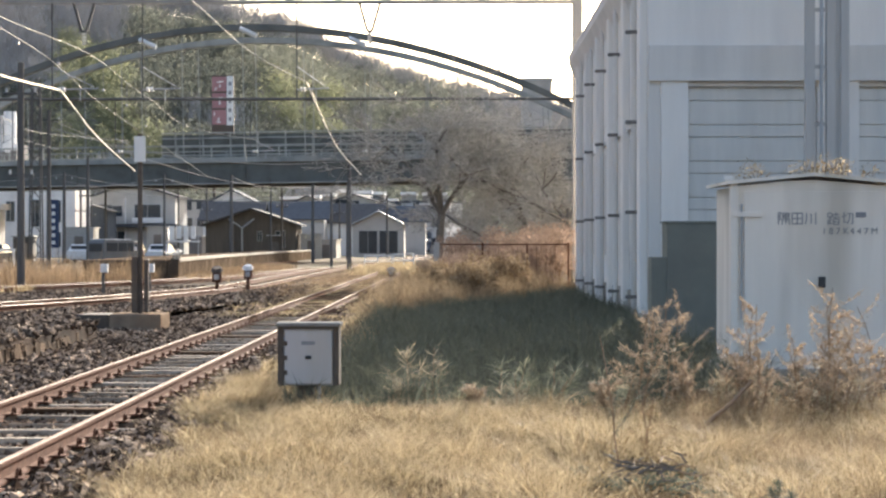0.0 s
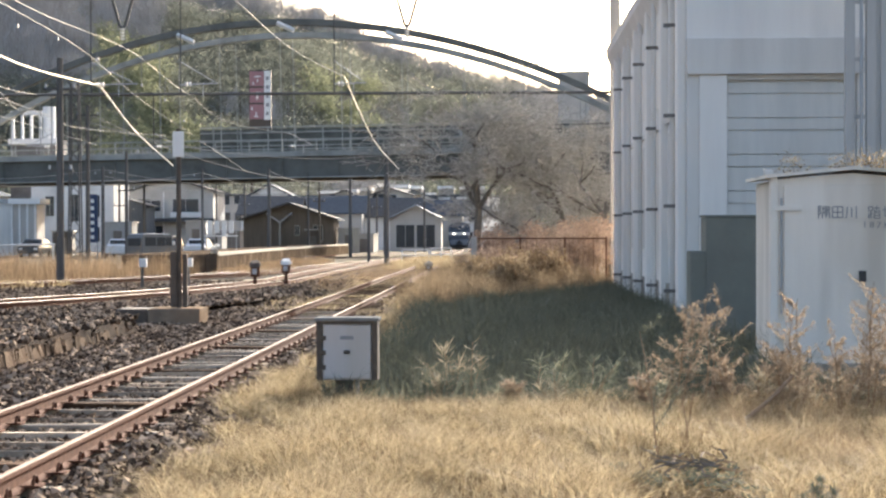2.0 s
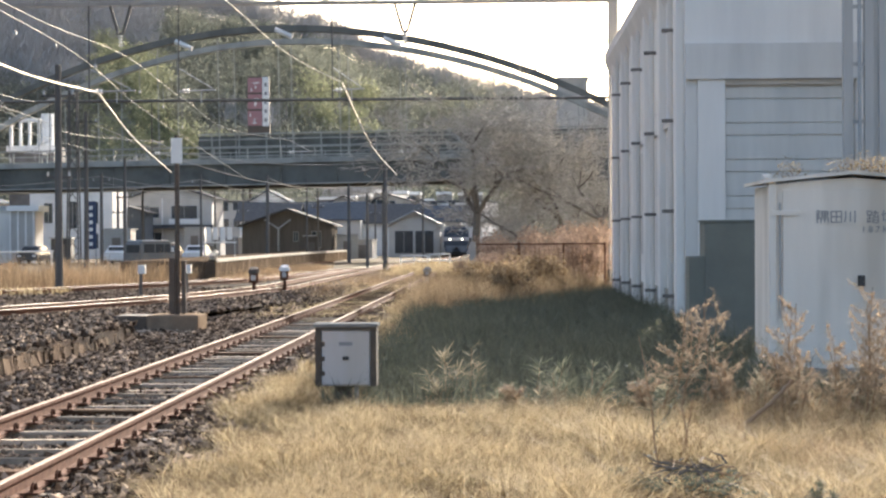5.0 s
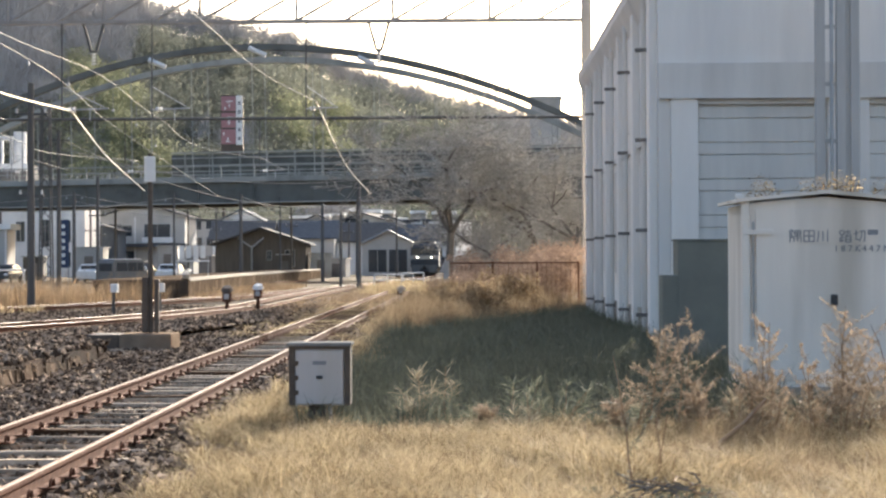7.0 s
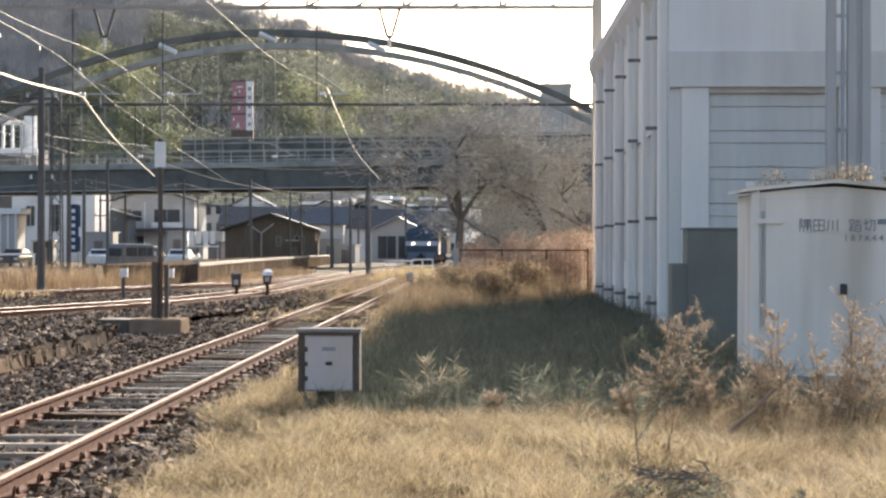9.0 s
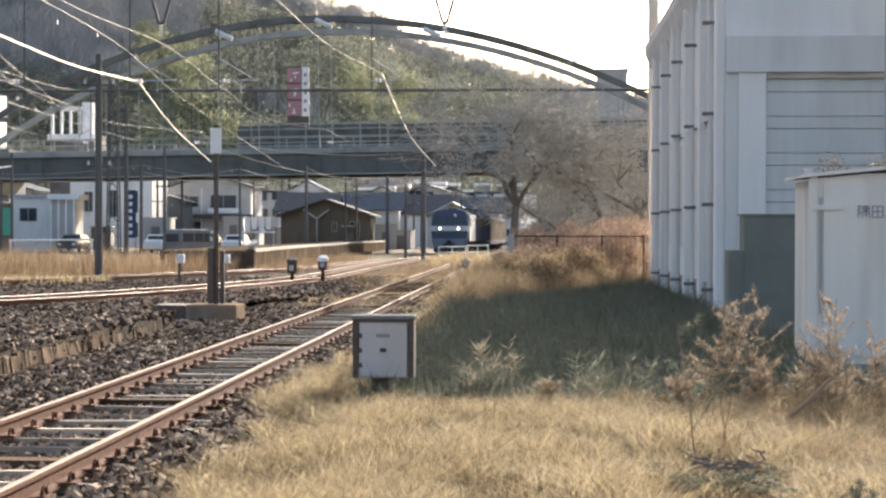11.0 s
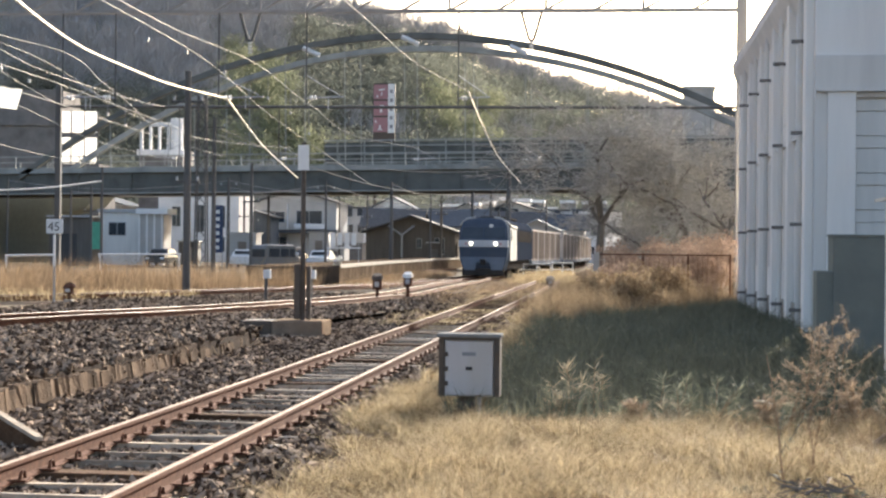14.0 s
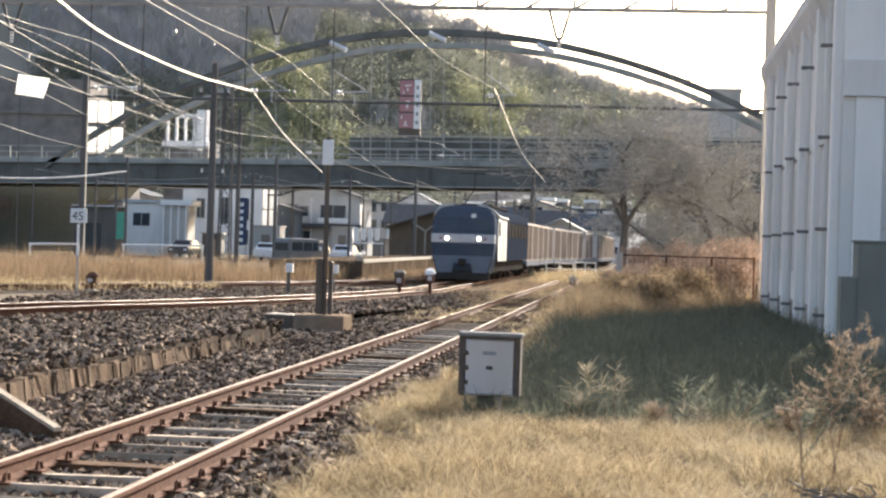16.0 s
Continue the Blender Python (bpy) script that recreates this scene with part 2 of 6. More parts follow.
def thing(name, label, category, group="", kind="", at=(0, 0, 0), turn=0.0):
    ob = new(name)
    ob.empty_display_size = 0.2
    ob.matrix_basis = pose(*at, 0, 0, turn)
    return tagged(ob, label, category, group, kind)


def box(bm, x0, x1, y0, y1, z0, z1, bevel=0.0):
    vs = [bm.verts.new(p) for p in ((x0, y0, z0), (x1, y0, z0), (x1, y1, z0), (x0, y1, z0), (x0, y0, z1), (x1, y0, z1), (x1, y1, z1), (x0, y1, z1))]
    fs = [bm.faces.new([vs[i] for i in f]) for f in ((3, 2, 1, 0), (4, 5, 6, 7), (0, 1, 5, 4), (1, 2, 6, 5), (2, 3, 7, 6), (3, 0, 4, 7))]
    if bevel:
        es = list({e for f in fs for e in f.edges})
        bmesh.ops.bevel(bm, geom=es, offset=bevel, segments=2, affect="EDGES", profile=0.5)
    return bm


def cube(x0, x1, y0, y1, z0, z1, bevel=0.0):
    return box(bmesh.new(), x0, x1, y0, y1, z0, z1, bevel)


def rod(bm, a, b, r0, r1=None, n=8):
    """A tapered round bar from a to b."""
    r1 = r0 if r1 is None else r1
    a, b = Vector(a), Vector(b)
    q = (b - a).to_track_quat("Z", "Y")
    rings = []
    for c, r in ((a, r0), (b, r1)):
        rings.append([bm.verts.new(c + q @ Vector((r * math.cos(2 * math.pi * i / n), r * math.sin(2 * math.pi * i / n), 0))) for i in range(n)])
    for i in range(n):
        j = (i + 1) % n
        bm.faces.new((rings[0][i], rings[0][j], rings[1][j], rings[1][i]))
    bm.faces.new(rings[0][::-1])
    bm.faces.new(rings[1])
    return bm


def tube(pts, radii, n=4):
    """One bent round stem through pts."""
    bm = bmesh.new()
    prev = None
    for i, p in enumerate(pts):
        d = (pts[min(i + 1, len(pts) - 1)] - pts[max(i - 1, 0)]).to_track_quat("Z", "Y")
        ring = [bm.verts.new(p + d @ Vector((radii[i] * math.cos(2 * math.pi * k / n), radii[i] * math.sin(2 * math.pi * k / n), 0))) for k in range(n)]
        if prev:
            for k in range(n):
                bm.faces.new((prev[k], prev[(k + 1) % n], ring[(k + 1) % n], ring[k]))
        prev = ring
    return bm


def bar(a, b, r0, r1=None, n=8):
    return rod(bmesh.new(), a, b, r0, r1, n)


def prism(bm, pts, y0, y1):
    """The outline pts in the x-z plane, pulled from y0 to y1."""
    a = [bm.verts.new((x, y0, z)) for x, z in pts]
    b = [bm.verts.new((x, y1, z)) for x, z in pts]
    bm.faces.new(a)
    bm.faces.new(b[::-1])
    for i in range(len(pts)):
        j = (i + 1) % len(pts)
        bm.faces.new((a[j], a[i], b[i], b[j]))
    bmesh.ops.recalc_face_normals(bm, faces=bm.faces)
    return bm


def joined(name, verts, faces, m, label="", category="", kind="stuff", parent=None):
    me = bpy.data.meshes.new(name)
    me.from_pydata(verts, [], faces)
    me.materials.append(m)
    ob = new(name, me)
    ob.parent = parent
    return tagged(ob, label, category, "", kind)


def spline(pts, step):
    """Points about step apart along a smooth line through pts, given in order of their second number."""
    p = np.array(pts, float)
    d = np.concatenate([[0], np.cumsum(np.linalg.norm(np.diff(p, axis=0), axis=1))])
    m = np.gradient(p, d, axis=0)
    out = []
    for s in np.arange(0, d[-1], step):
        i = min(np.searchsorted(d, s, "right") - 1, len(d) - 2)
        h = d[i + 1] - d[i]
        u = (s - d[i]) / h
        out.append((2 * u**3 - 3 * u**2 + 1) * p[i] + (u**3 - 2 * u**2 + u) * h * m[i] + (3 * u**2 - 2 * u**3) * p[i + 1] + (u**3 - u**2) * h * m[i + 1])
    return np.array(out)


def sweep(bm, line, profile, zs=None):
    """Pulls an open or closed outline (side, height) along a line of (x, y)."""
    line = np.asarray(line, float)
    tan = np.gradient(line[:, :2], axis=0)
    tan /= np.linalg.norm(tan, axis=1)[:, None]
    side = np.stack([tan[:, 1], -tan[:, 0]], 1)
    rows = []
    for i, (p, s) in enumerate(zip(line, side)):
        z = line[i, 2] if line.shape[1] > 2 else 0.0
        rows.append([bm.verts.new((p[0] + s[0] * a, p[1] + s[1] * a, z + h)) for a, h in profile])
    for r0, r1 in zip(rows, rows[1:]):
        for j in range(len(profile) - 1):
            bm.faces.new((r0[j], r0[j + 1], r1[j + 1], r1[j]))
    return bm


def leaf_cloud(centres, radii, per, size, rs, squash=0.8):
    """Small bent leaf clumps thrown on the shells of many uneven crowns."""
    centres, radii = np.asarray(centres, float), np.asarray(radii, float)
    n = len(centres) * per
    c = np.repeat(centres, per, 0)
    r = np.repeat(radii, per)
    d = rs.normal(size=(n, 3))
    d /= np.linalg.norm(d, axis=1)[:, None]
    d[:, 2] *= squash
    p = c + d * (r * rs.uniform(0.45, 1.08, n))[:, None]
    u = rs.normal(size=(n, 3))
    u /= np.linalg.norm(u, axis=1)[:, None]
    v = np.cross(u, d)
    v /= np.linalg.norm(v, axis=1)[:, None] + 1e-9
    s = (size * rs.uniform(0.5, 1.3, n))[:, None]
    q = np.stack([p - u * s, p - v * s * 0.55 + d * s * 0.15, p + u * s, p + v * s * 0.55 + d * s * 0.15], 1).reshape(-1, 3)
    f = np.arange(n * 4).reshape(-1, 4)
    return q.tolist(), f.tolist()


# ---- ground ----
rng = np.random.default_rng(7)


def build_ground():
    xs = np.unique(np.concatenate([np.linspace(-900, -60, 22), np.linspace(-60, 30, 91), np.linspace(30, 900, 22)]))
    ys = np.unique(np.concatenate([np.linspace(-80, 0, 12), np.linspace(0, 80, 101), np.linspace(80, 240, 41), np.linspace(240, 2500, 24)]))
    verts, faces = [], []
    for y in ys:
        for x in xs:
            z = -0.04 + 0.05 * noise.noise((x * 0.35, y * 0.35, 0)) if abs(x) < 60 and 0 < y < 240 else -0.04
            if abs(x + 3.6) < 1.9 and y < 90:
                z = -0.14
            verts.append((x, y, z))
    nx = len(xs)
    for j in range(len(ys) - 1):
        for i in range(nx - 1):
            a = j * nx + i
            faces.append((a, a + 1, a + nx + 1, a + nx))
    joined("ground", verts, faces, M_SOIL, "dry brown earth of a railway yard", "ground", "structure")


build_ground()

# lines of the tracks, as (x, y)
SIDING = np.vstack([[(-3.6, y) for y in np.arange(-30, 70, 1.0)], spline([(-3.6, 70), (-3.6, 80), (-3.59, 86)], 1.0)])
MAIN = spline([(-22, -8), (-14.6, 12), (-10.4, 24.9), (-9.1, 30), (-8.5, 34), (-7.95, 39.3), (-7.65, 47), (-7.55, 56.5), (-7.6, 71.5), (-7.43, 92.5), (-7.1, 108.5), (-5.0, 145), (-4.4, 176), (-4.75, 208), (-5.5, 240), (-8, 315), (-11.5, 430)], 1.0)
LOOP = spline([(-38, 18), (-26, 34), (-19.6, 46), (-16.2, 53), (-13.6, 60), (-11.0, 69), (-9.4, 84), (-8.2, 98), (-7.0, 107)], 1.0)
YARD = spline([(-42, 26), (-28, 44), (-22, 54), (-18.5, 66), (-16.8, 80), (-15.8, 107), (-14, 140)], 1.0)


def bed(name, line, half, label, deep=0.0):
    bm = sweep(bmesh.new(), line, [(-half - 0.6, -0.1), (-half, deep), (0.0, deep), (half, deep), (half + 0.6, -0.1)])
    ob = new(name, mesh_of(bm, name, M_BALLAST))
    return tagged(ob, label, "ballast", "", "structure")


def rise(y):
    """How far the running line climbs above the siding on its way to the near end."""
    return 0.33 * np.clip((58.0 - np.asarray(y, float)) / 30.0, 0, 1)


MAIN_UP = np.column_stack([MAIN, rise(MAIN[:, 1])])


def bank(x, y):
    x, y = np.asarray(x, float), np.asarray(y, float)
    edge = np.where(y < 28, (-5.97 - x) / 0.03, (-6.9 - x) / 0.7)
    return (rise(y) * 0.92 - 0.02) * np.clip(edge, 0, 1) * np.clip((x + 14.5) / 2.5, 0, 1)


def build_bank():
    xs, ys = np.concatenate([np.linspace(-15, -6.1, 30), [-6.0, -5.97, -5.8]]), np.linspace(-5, 59, 90)
    verts = [(x, y, float(bank(x, y)) + 0.015 * noise.noise((x * 2, y * 2, 1)) - 0.01) for y in ys for x in xs]
    nx = len(xs)
    joined("ballast_bank", verts, [(j * nx + i, j * nx + i + 1, (j + 1) * nx + i + 1, (j + 1) * nx + i) for j in range(len(ys) - 1) for i in range(nx - 1)], M_BALLAST,
           "raised bank of crushed stone beside the siding", "ballast", "structure")


build_bank()
bed("ballast_bed_siding", SIDING, 1.35, "dark crushed stone bed under a siding", -0.03)
bed("ballast_bed_main", MAIN_UP, 1.5, "crushed stone bed under the running line")
bed("ballast_bed_loop", LOOP, 2.0, "crushed stone bed under the second line")
bed("ballast_bed_yard", YARD, 1.8, "crushed stone bed under a yard track")


def rails(name, line, label, head=M_RAILSHINE, z=0.0):
    """A track: two rails with foot, web and head, their bright running surfaces, and the sleepers."""
    track = thing(name, label, "railway track", kind="structure")
    for sgn in (-1, 1):
        c = sgn * 0.566
        bm = sweep(bmesh.new(), line, [(c - 0.06, z + 0.015), (c - 0.06, z + 0.03), (c - 0.012, z + 0.045), (c - 0.012, z + 0.115), (c - 0.032, z + 0.125),
                                       (c - 0.032, z + 0.152), (c + 0.032, z + 0.152), (c + 0.032, z + 0.125), (c + 0.012, z + 0.115), (c + 0.012, z + 0.045), (c + 0.06, z + 0.03), (c + 0.06, z + 0.015)])
        rail = part("rail", bm, M_RUST, track)
        bm = sweep(bmesh.new(), line, [(c - 0.022, z + 0.150), (c - 0.018, z + 0.156), (c + 0.018, z + 0.156), (c + 0.022, z + 0.150)])
        part("running_surface", bm, head, rail, "worn bright rail head")
    return track


def sleeper_mesh(seed, half, m):
    r = random.Random(seed)
    bm = cube(-0.86, 0.86, -half, half, -0.11, 0.035, 0.012)
    for v in bm.verts:
        v.co += Vector((r.uniform(-0.012, 0.012), r.uniform(-0.012, 0.012), r.uniform(-0.008, 0.008)))
    return mesh_of(bm, "sleeper", m)


def clip_mesh():
    """A spring clip and its plate beside a rail."""
    bm = cube(-0.15, 0.15, -0.08, 0.08, 0.03, 0.045)
    for s in (-1, 1):
        for i in range(6):
            a0, a1 = math.pi * i / 6, math.pi * (i + 1) / 6
            rod(bm, (s * 0.1, -0.05 * math.cos(a0), 0.045 + 0.055 * math.sin(a0)), (s * 0.1, -0.05 * math.cos(a1), 0.045 + 0.055 * math.sin(a1)), 0.012, n=4)
    return mesh_of(bm, "rail_clip", M_RUST)


track_siding = rails("track_siding", SIDING, "rusty siding track on timber sleepers", M_RAILTOP)
track_main = rails("track_main", MAIN_UP, "running line with rust-sided rails on ballast")
track_loop = rails("track_loop", LOOP, "second running line beside the platform")
track_yard = rails("track_yard", YARD, "yard track half hidden in dead grass", M_RAILTOP)


# ---- the shed beside the siding ----
def build_shed():
    shed = thing("rail_shed", "pale blue-grey concrete rail vehicle shed with roller shutters", "shed")
    X0, X1, Y0, Y1, TOP = 3.66, 17.0, 33.0, 53.0, 7.35
    side = part("side_wall", cube(X0, X0 + 0.25, Y0 + 0.25, Y1, 0, TOP), M_WALL, shed, "pale grey side wall with pilasters")
    part("back_wall", cube(X0 + 0.25, X1 - 0.25, Y1 - 0.25, Y1, 0, TOP), M_WALL, shed)
    part("far_wall", cube(X1 - 0.25, X1, Y0 + 0.25, Y1, 0, TOP), M_WALL, shed)
    part("roof", cube(X0 - 0.12, X1 + 0.1, Y0 - 0.05, Y1 + 0.1, TOP, TOP + 0.22, 0.03), M_WALL_BAND, shed, "flat roof slab with a slim edge")
    # front: corner pier, jambs, beam, upper wall
    front = part("front_wall", cube(X0, X1, Y0, Y0 + 0.25, 5.44, TOP), M_WALL, shed, "upper front wall")
    part("beam", cube(X0 - 0.003, X1, Y0 - 0.06, Y0 + 0.25, 4.79, 5.44, 0.01), M_WALL_BAND, shed, "deep lintel beam over the shutters")
    part("corner_pier", cube(X0, X0 + 0.24, Y0 + 0.003, Y0 + 0.25, 0, 4.79, 0.01), M_WALL_BAND, shed)
    part("drip_edge", cube(X0, X1, Y0 - 0.10, Y0 - 0.05, 4.74, 4.80), M_WALL_BAND, front)
    for x0, x1 in ((3.9, 4.43), (6.95, 7.74), (11.1, 11.9)):
        part("jamb", cube(x0, x1, Y0 - 0.05, Y0 + 0.25, 0, 4.74, 0.01), M_WALL, shed, "pale door jamb")
    for x0, x1 in ((4.43, 6.95), (7.74, 11.1), (11.9, X1)):
        sh = part("roller_shutter", cube(x0, x1, Y0 + 0.14, Y0 + 0.18, 0, 4.74), M_SHUTTER, shed, "closed pale sectional shutter")
        z = 0.12
        k = 0
        while z < 4.6:
            h = 0.47 if k % 2 else 0.24
            h = min(h, 4.70 - z)
            part("shutter_panel", cube(x0 + 0.01, x1 - 0.01, Y0 + 0.10, Y0 + 0.14, z, z + h - 0.022, 0.008), M_SHUTTER, sh)
            z += h
            k += 1
        part("shutter_head", cube(x0, x1, Y0 + 0.02, Y0 + 0.14, 4.64, 4.74), M_WALL_BAND, sh)
    # side: pilasters, ledges, brackets and pipes
    for y in (33.2, 36.6, 40.2, 43.8, 47.4, 51.0):
        part("pilaster", cube(X0 - 0.16, X0, y, y + 0.42, 0, TOP, 0.012), M_WALL, side)
    for y in (34.5, 38.6, 42.3, 45.9, 49.5):
        pipe = part("downpipe", bar((X0 - 0.13, y, 0.1), (X0 - 0.13, y, TOP), 0.055, n=10), M_WALL_BAND, side, "painted downpipe")
        for z in (0.5, 2.22, 4.05, 5.88):
            part("bracket", cube(X0 - 0.30, X0, y - 0.06, y + 0.06, z - 0.035, z + 0.035), M_CONC_DARK, pipe, "grey pipe bracket")
    part("ledge", cube(X0 - 0.08, X0, Y0 + 0.25, Y1, 4.0, 4.1), M_WALL_BAND, side)
    part("plinth", cube(X0 - 0.06, X0, Y0 + 0.25, Y1, 0, 0.6), M_CONC, side)
    for i in range(5):
        y = 33.9 + i * 3.6
        part("wall_panel", cube(X0 - 0.03, X0, y + 0.2, y + 2.4, 4.5, 6.9, 0.008), M_WALL, side)
        w = part("window", cube(X0 - 0.045, X0, y + 0.2, y + 2.4, 1.3, 3.8, 0.01), M_WALL_BAND, side, "blind recessed wall bay")
    cor = bmesh.new()
    prism(cor, [(X0, TOP - 0.75), (X0, TOP - 0.002), (X0 - 0.27, TOP - 0.002), (X0 - 0.27, TOP - 0.16), (X0 - 0.17, TOP - 0.4)], Y0 + 0.26, Y1)
    part("cornice", cor, M_WALL_BAND, shed, "sloping eaves soffit")
    gut = bmesh.new()
    rod(gut, (X0 - 0.2, Y0, TOP + 0.05), (X0 - 0.2, Y1, TOP + 0.05), 0.09, n=10)
    part("gutter", gut, M_WALL, shed, "pale eaves gutter")
    return shed


build_shed()


# ---- equipment by the crossing ----
def text_mesh(name, body, size, m, parent, at, label="", spacing=1.0):
    cu = bpy.data.curves.new(name, "FONT")
    cu.body, cu.size, cu.extrude, cu.space_character = body, size, 0.002, spacing
    tmp = bpy.data.objects.new(name, cu)
    scene.collection.objects.link(tmp)
    bpy.context.view_layer.update()
    me = bpy.data.meshes.new_from_object(tmp.evaluated_get(bpy.context.evaluated_depsgraph_get()))
    bpy.data.objects.remove(tmp)
    me.materials.clear()
    me.materials.append(m)
    ob = new(name, me)
    ob.parent = parent
    ob.matrix_basis = pose(*at, 90, 0, 0)
    return tagged(ob, label)


def build_hut():
    hut = thing("equipment_hut", "cream sheet-metal crossing equipment hut with shallow pitched roof", "equipment hut", at=(3.17, 19.9, 0))
    W, D = 1.95, 1.5
    body = bmesh.new()
    prism(body, [(0.06, 0.12), (W - 0.06, 0.12), (W - 0.06, 2.26), (W / 2, 2.34), (0.06, 2.26)], 0.03, D - 0.03)
    part("body", body, M_HUT, hut, "cream painted steel panels")
    for x in (0.0, W - 0.09):
        part("corner_post", cube(x, x + 0.09, -0.01, 0.08, 0.0, 2.29, 0.01), M_HUT, hut)
    roof = bmesh.new()
    prism(roof, [(-0.06, 2.28), (W / 2, 2.38), (W + 0.06, 2.28), (W + 0.06, 2.32), (W / 2, 2.42), (-0.06, 2.32)], -0.06, D + 0.06)
    part("roof", roof, M_HUT, hut, "thin cream roof sheet")
    part("base", cube(-0.1, W + 0.1, -0.1, D + 0.1, -0.05, 0.12), M_CONC, hut, "concrete base slab")
    door = part("door", cube(0.16, W - 0.16, 0.005, 0.03, 0.2, 2.2, 0.006), M_HUT, hut)
    part("lock", cube(1.03, 1.11, -0.03, 0.005, 1.07, 1.2, 0.008), M_BLACK, door, "black recessed lock")
    for z in (0.45, 1.93):
        part("hinge", cube(0.03, 0.36, -0.025, 0.005, z - 0.03, z + 0.03, 0.005), M_HUT, door)
    part("hinge_rod", bar((0.13, -0.012, 0.7), (0.13, -0.012, 2.05), 0.012), M_GALV, door)
    part("vent", cube(1.62, 1.86, -0.012, 0.005, 0.22, 0.42, 0.004), M_HUT, door, "small louvred vent")
    part("roof_lug", cube(-0.08, 0.02, -0.06, 0.0, 2.33, 2.38, 0.008), M_PALE, hut)
    # the crossing's name and its kilometre mark
    name = part("name_board", cube(0.53, 1.52, -0.002, 0.004, 1.80, 2.0), M_HUT, door)
    draw_kanji(name, 0.545, 1.81, 0.15)
    for i, ch in enumerate("187K447M"):
        text_mesh("letter", ch, 0.105, M_INK, name, (1.07 + i * 0.082, -0.004, 1.70), "grey stencilled letter")


STROKES = {   # strokes of each character on a 10 x 10 square: x0, z0, x1, z1
    "sumi": ((1, 0, 1, 9.5), (1, 9.5, 3, 9.5), (3, 9.5, 2, 6.5), (2, 6.5, 3, 4), (3, 4, 1.4, 3.4), (4.4, 9, 9.4, 9), (4.4, 9, 4.4, 6), (9.4, 9, 9.4, 6), (4.4, 7.5, 9.4, 7.5), (4.4, 6, 9.4, 6), (6.9, 9.6, 6.9, 3.8),
             (4, 4.6, 9.6, 4.6), (4, 4.6, 4, 0), (9.6, 4.6, 9.6, 0), (5.2, 3, 8.5, 3), (6.9, 3, 6.9, 0.6)),
    "ta": ((1, 0.5, 1, 9), (9, 0.5, 9, 9), (1, 9, 9, 9), (1, 0.6, 9, 0.6), (1, 4.8, 9, 4.8), (5, 0.5, 5, 9)),
    "kawa": ((1.6, 9, 1.4, 4), (1.4, 4, 0.5, 0.4), (5, 8.6, 5, 1), (8.6, 9.4, 8.6, 0)),
    "fumi": ((0.6, 9, 3.8, 9), (0.6, 9, 0.6, 6), (3.8, 9, 3.8, 6), (0.6, 6, 3.8, 6), (2.2, 6, 2.2, 1), (2.2, 3.6, 4, 3.6), (0.8, 4, 0.8, 0.8), (0.3, 0.6, 4, 1.2), (6.8, 9.8, 6.8, 5), (4.6, 8, 9.4, 8), (5.6, 5, 5, 6.6), (8, 6.6, 9.6, 5),
             (5, 4.4, 9.2, 4.4), (5, 4.4, 5, 0), (9.2, 4.4, 9.2, 0), (5, 2.2, 9.2, 2.2), (5, 0.1, 9.2, 0.1)),
    "kiri": ((0.4, 6.2, 4.6, 7.2), (2.4, 9.6, 2.4, 1.6), (2.4, 1.6, 4.6, 2.4), (5, 8.6, 9.4, 8.6), (9.4, 8.6, 9, 0.6), (9, 0.6, 7.8, 1.2), (7, 8.6, 6.6, 4), (6.6, 4, 4.8, 0.4)),
}


def draw_kanji(parent, x, z, size):
    gap = 0
    for ch in ("sumi", "ta", "kawa", None, "fumi", "kiri"):
        if ch is None:
            gap += 0.10
            continue
        bm = bmesh.new()
        for a, b, c, d in STROKES[ch]:
            k = size / 10
            p, q = Vector((x + gap + a * k, -0.004, z + b * k)), Vector((x + gap + c * k, -0.004, z + d * k))
            w = (q - p).normalized().cross(Vector((0, 1, 0))) * 0.007
            vs = [bm.verts.new(v) for v in (p - w, q - w, q + w, p + w)]
            bm.faces.new(vs)
        part("character", bm, M_INK, parent, "grey painted character")
        gap += size + 0.012
    part("plate", cube(x + gap + 0.01, x + gap + 0.13, -0.006, -0.002, z + 0.085, z + 0.145), M_INK, parent)


build_hut()


def build_cabinet():
    cab = thing("dark_cabinet", "dark grey stepped metal screen standing behind the hut", "cabinet", at=(2.93, 26.0, 0))
    part("low_case", cube(0, 0.45, 0, 0.5, 0, 1.38, 0.015), M_CABINET, cab)
    part("tall_case", cube(0.235, 1.6, -0.03, 0.62, 0, 1.9, 0.015), M_CABINET, cab)
    part("cap", cube(0.215, 1.62, -0.05, 0.64, 1.9, 1.93), M_CABINET, cab)


build_cabinet()


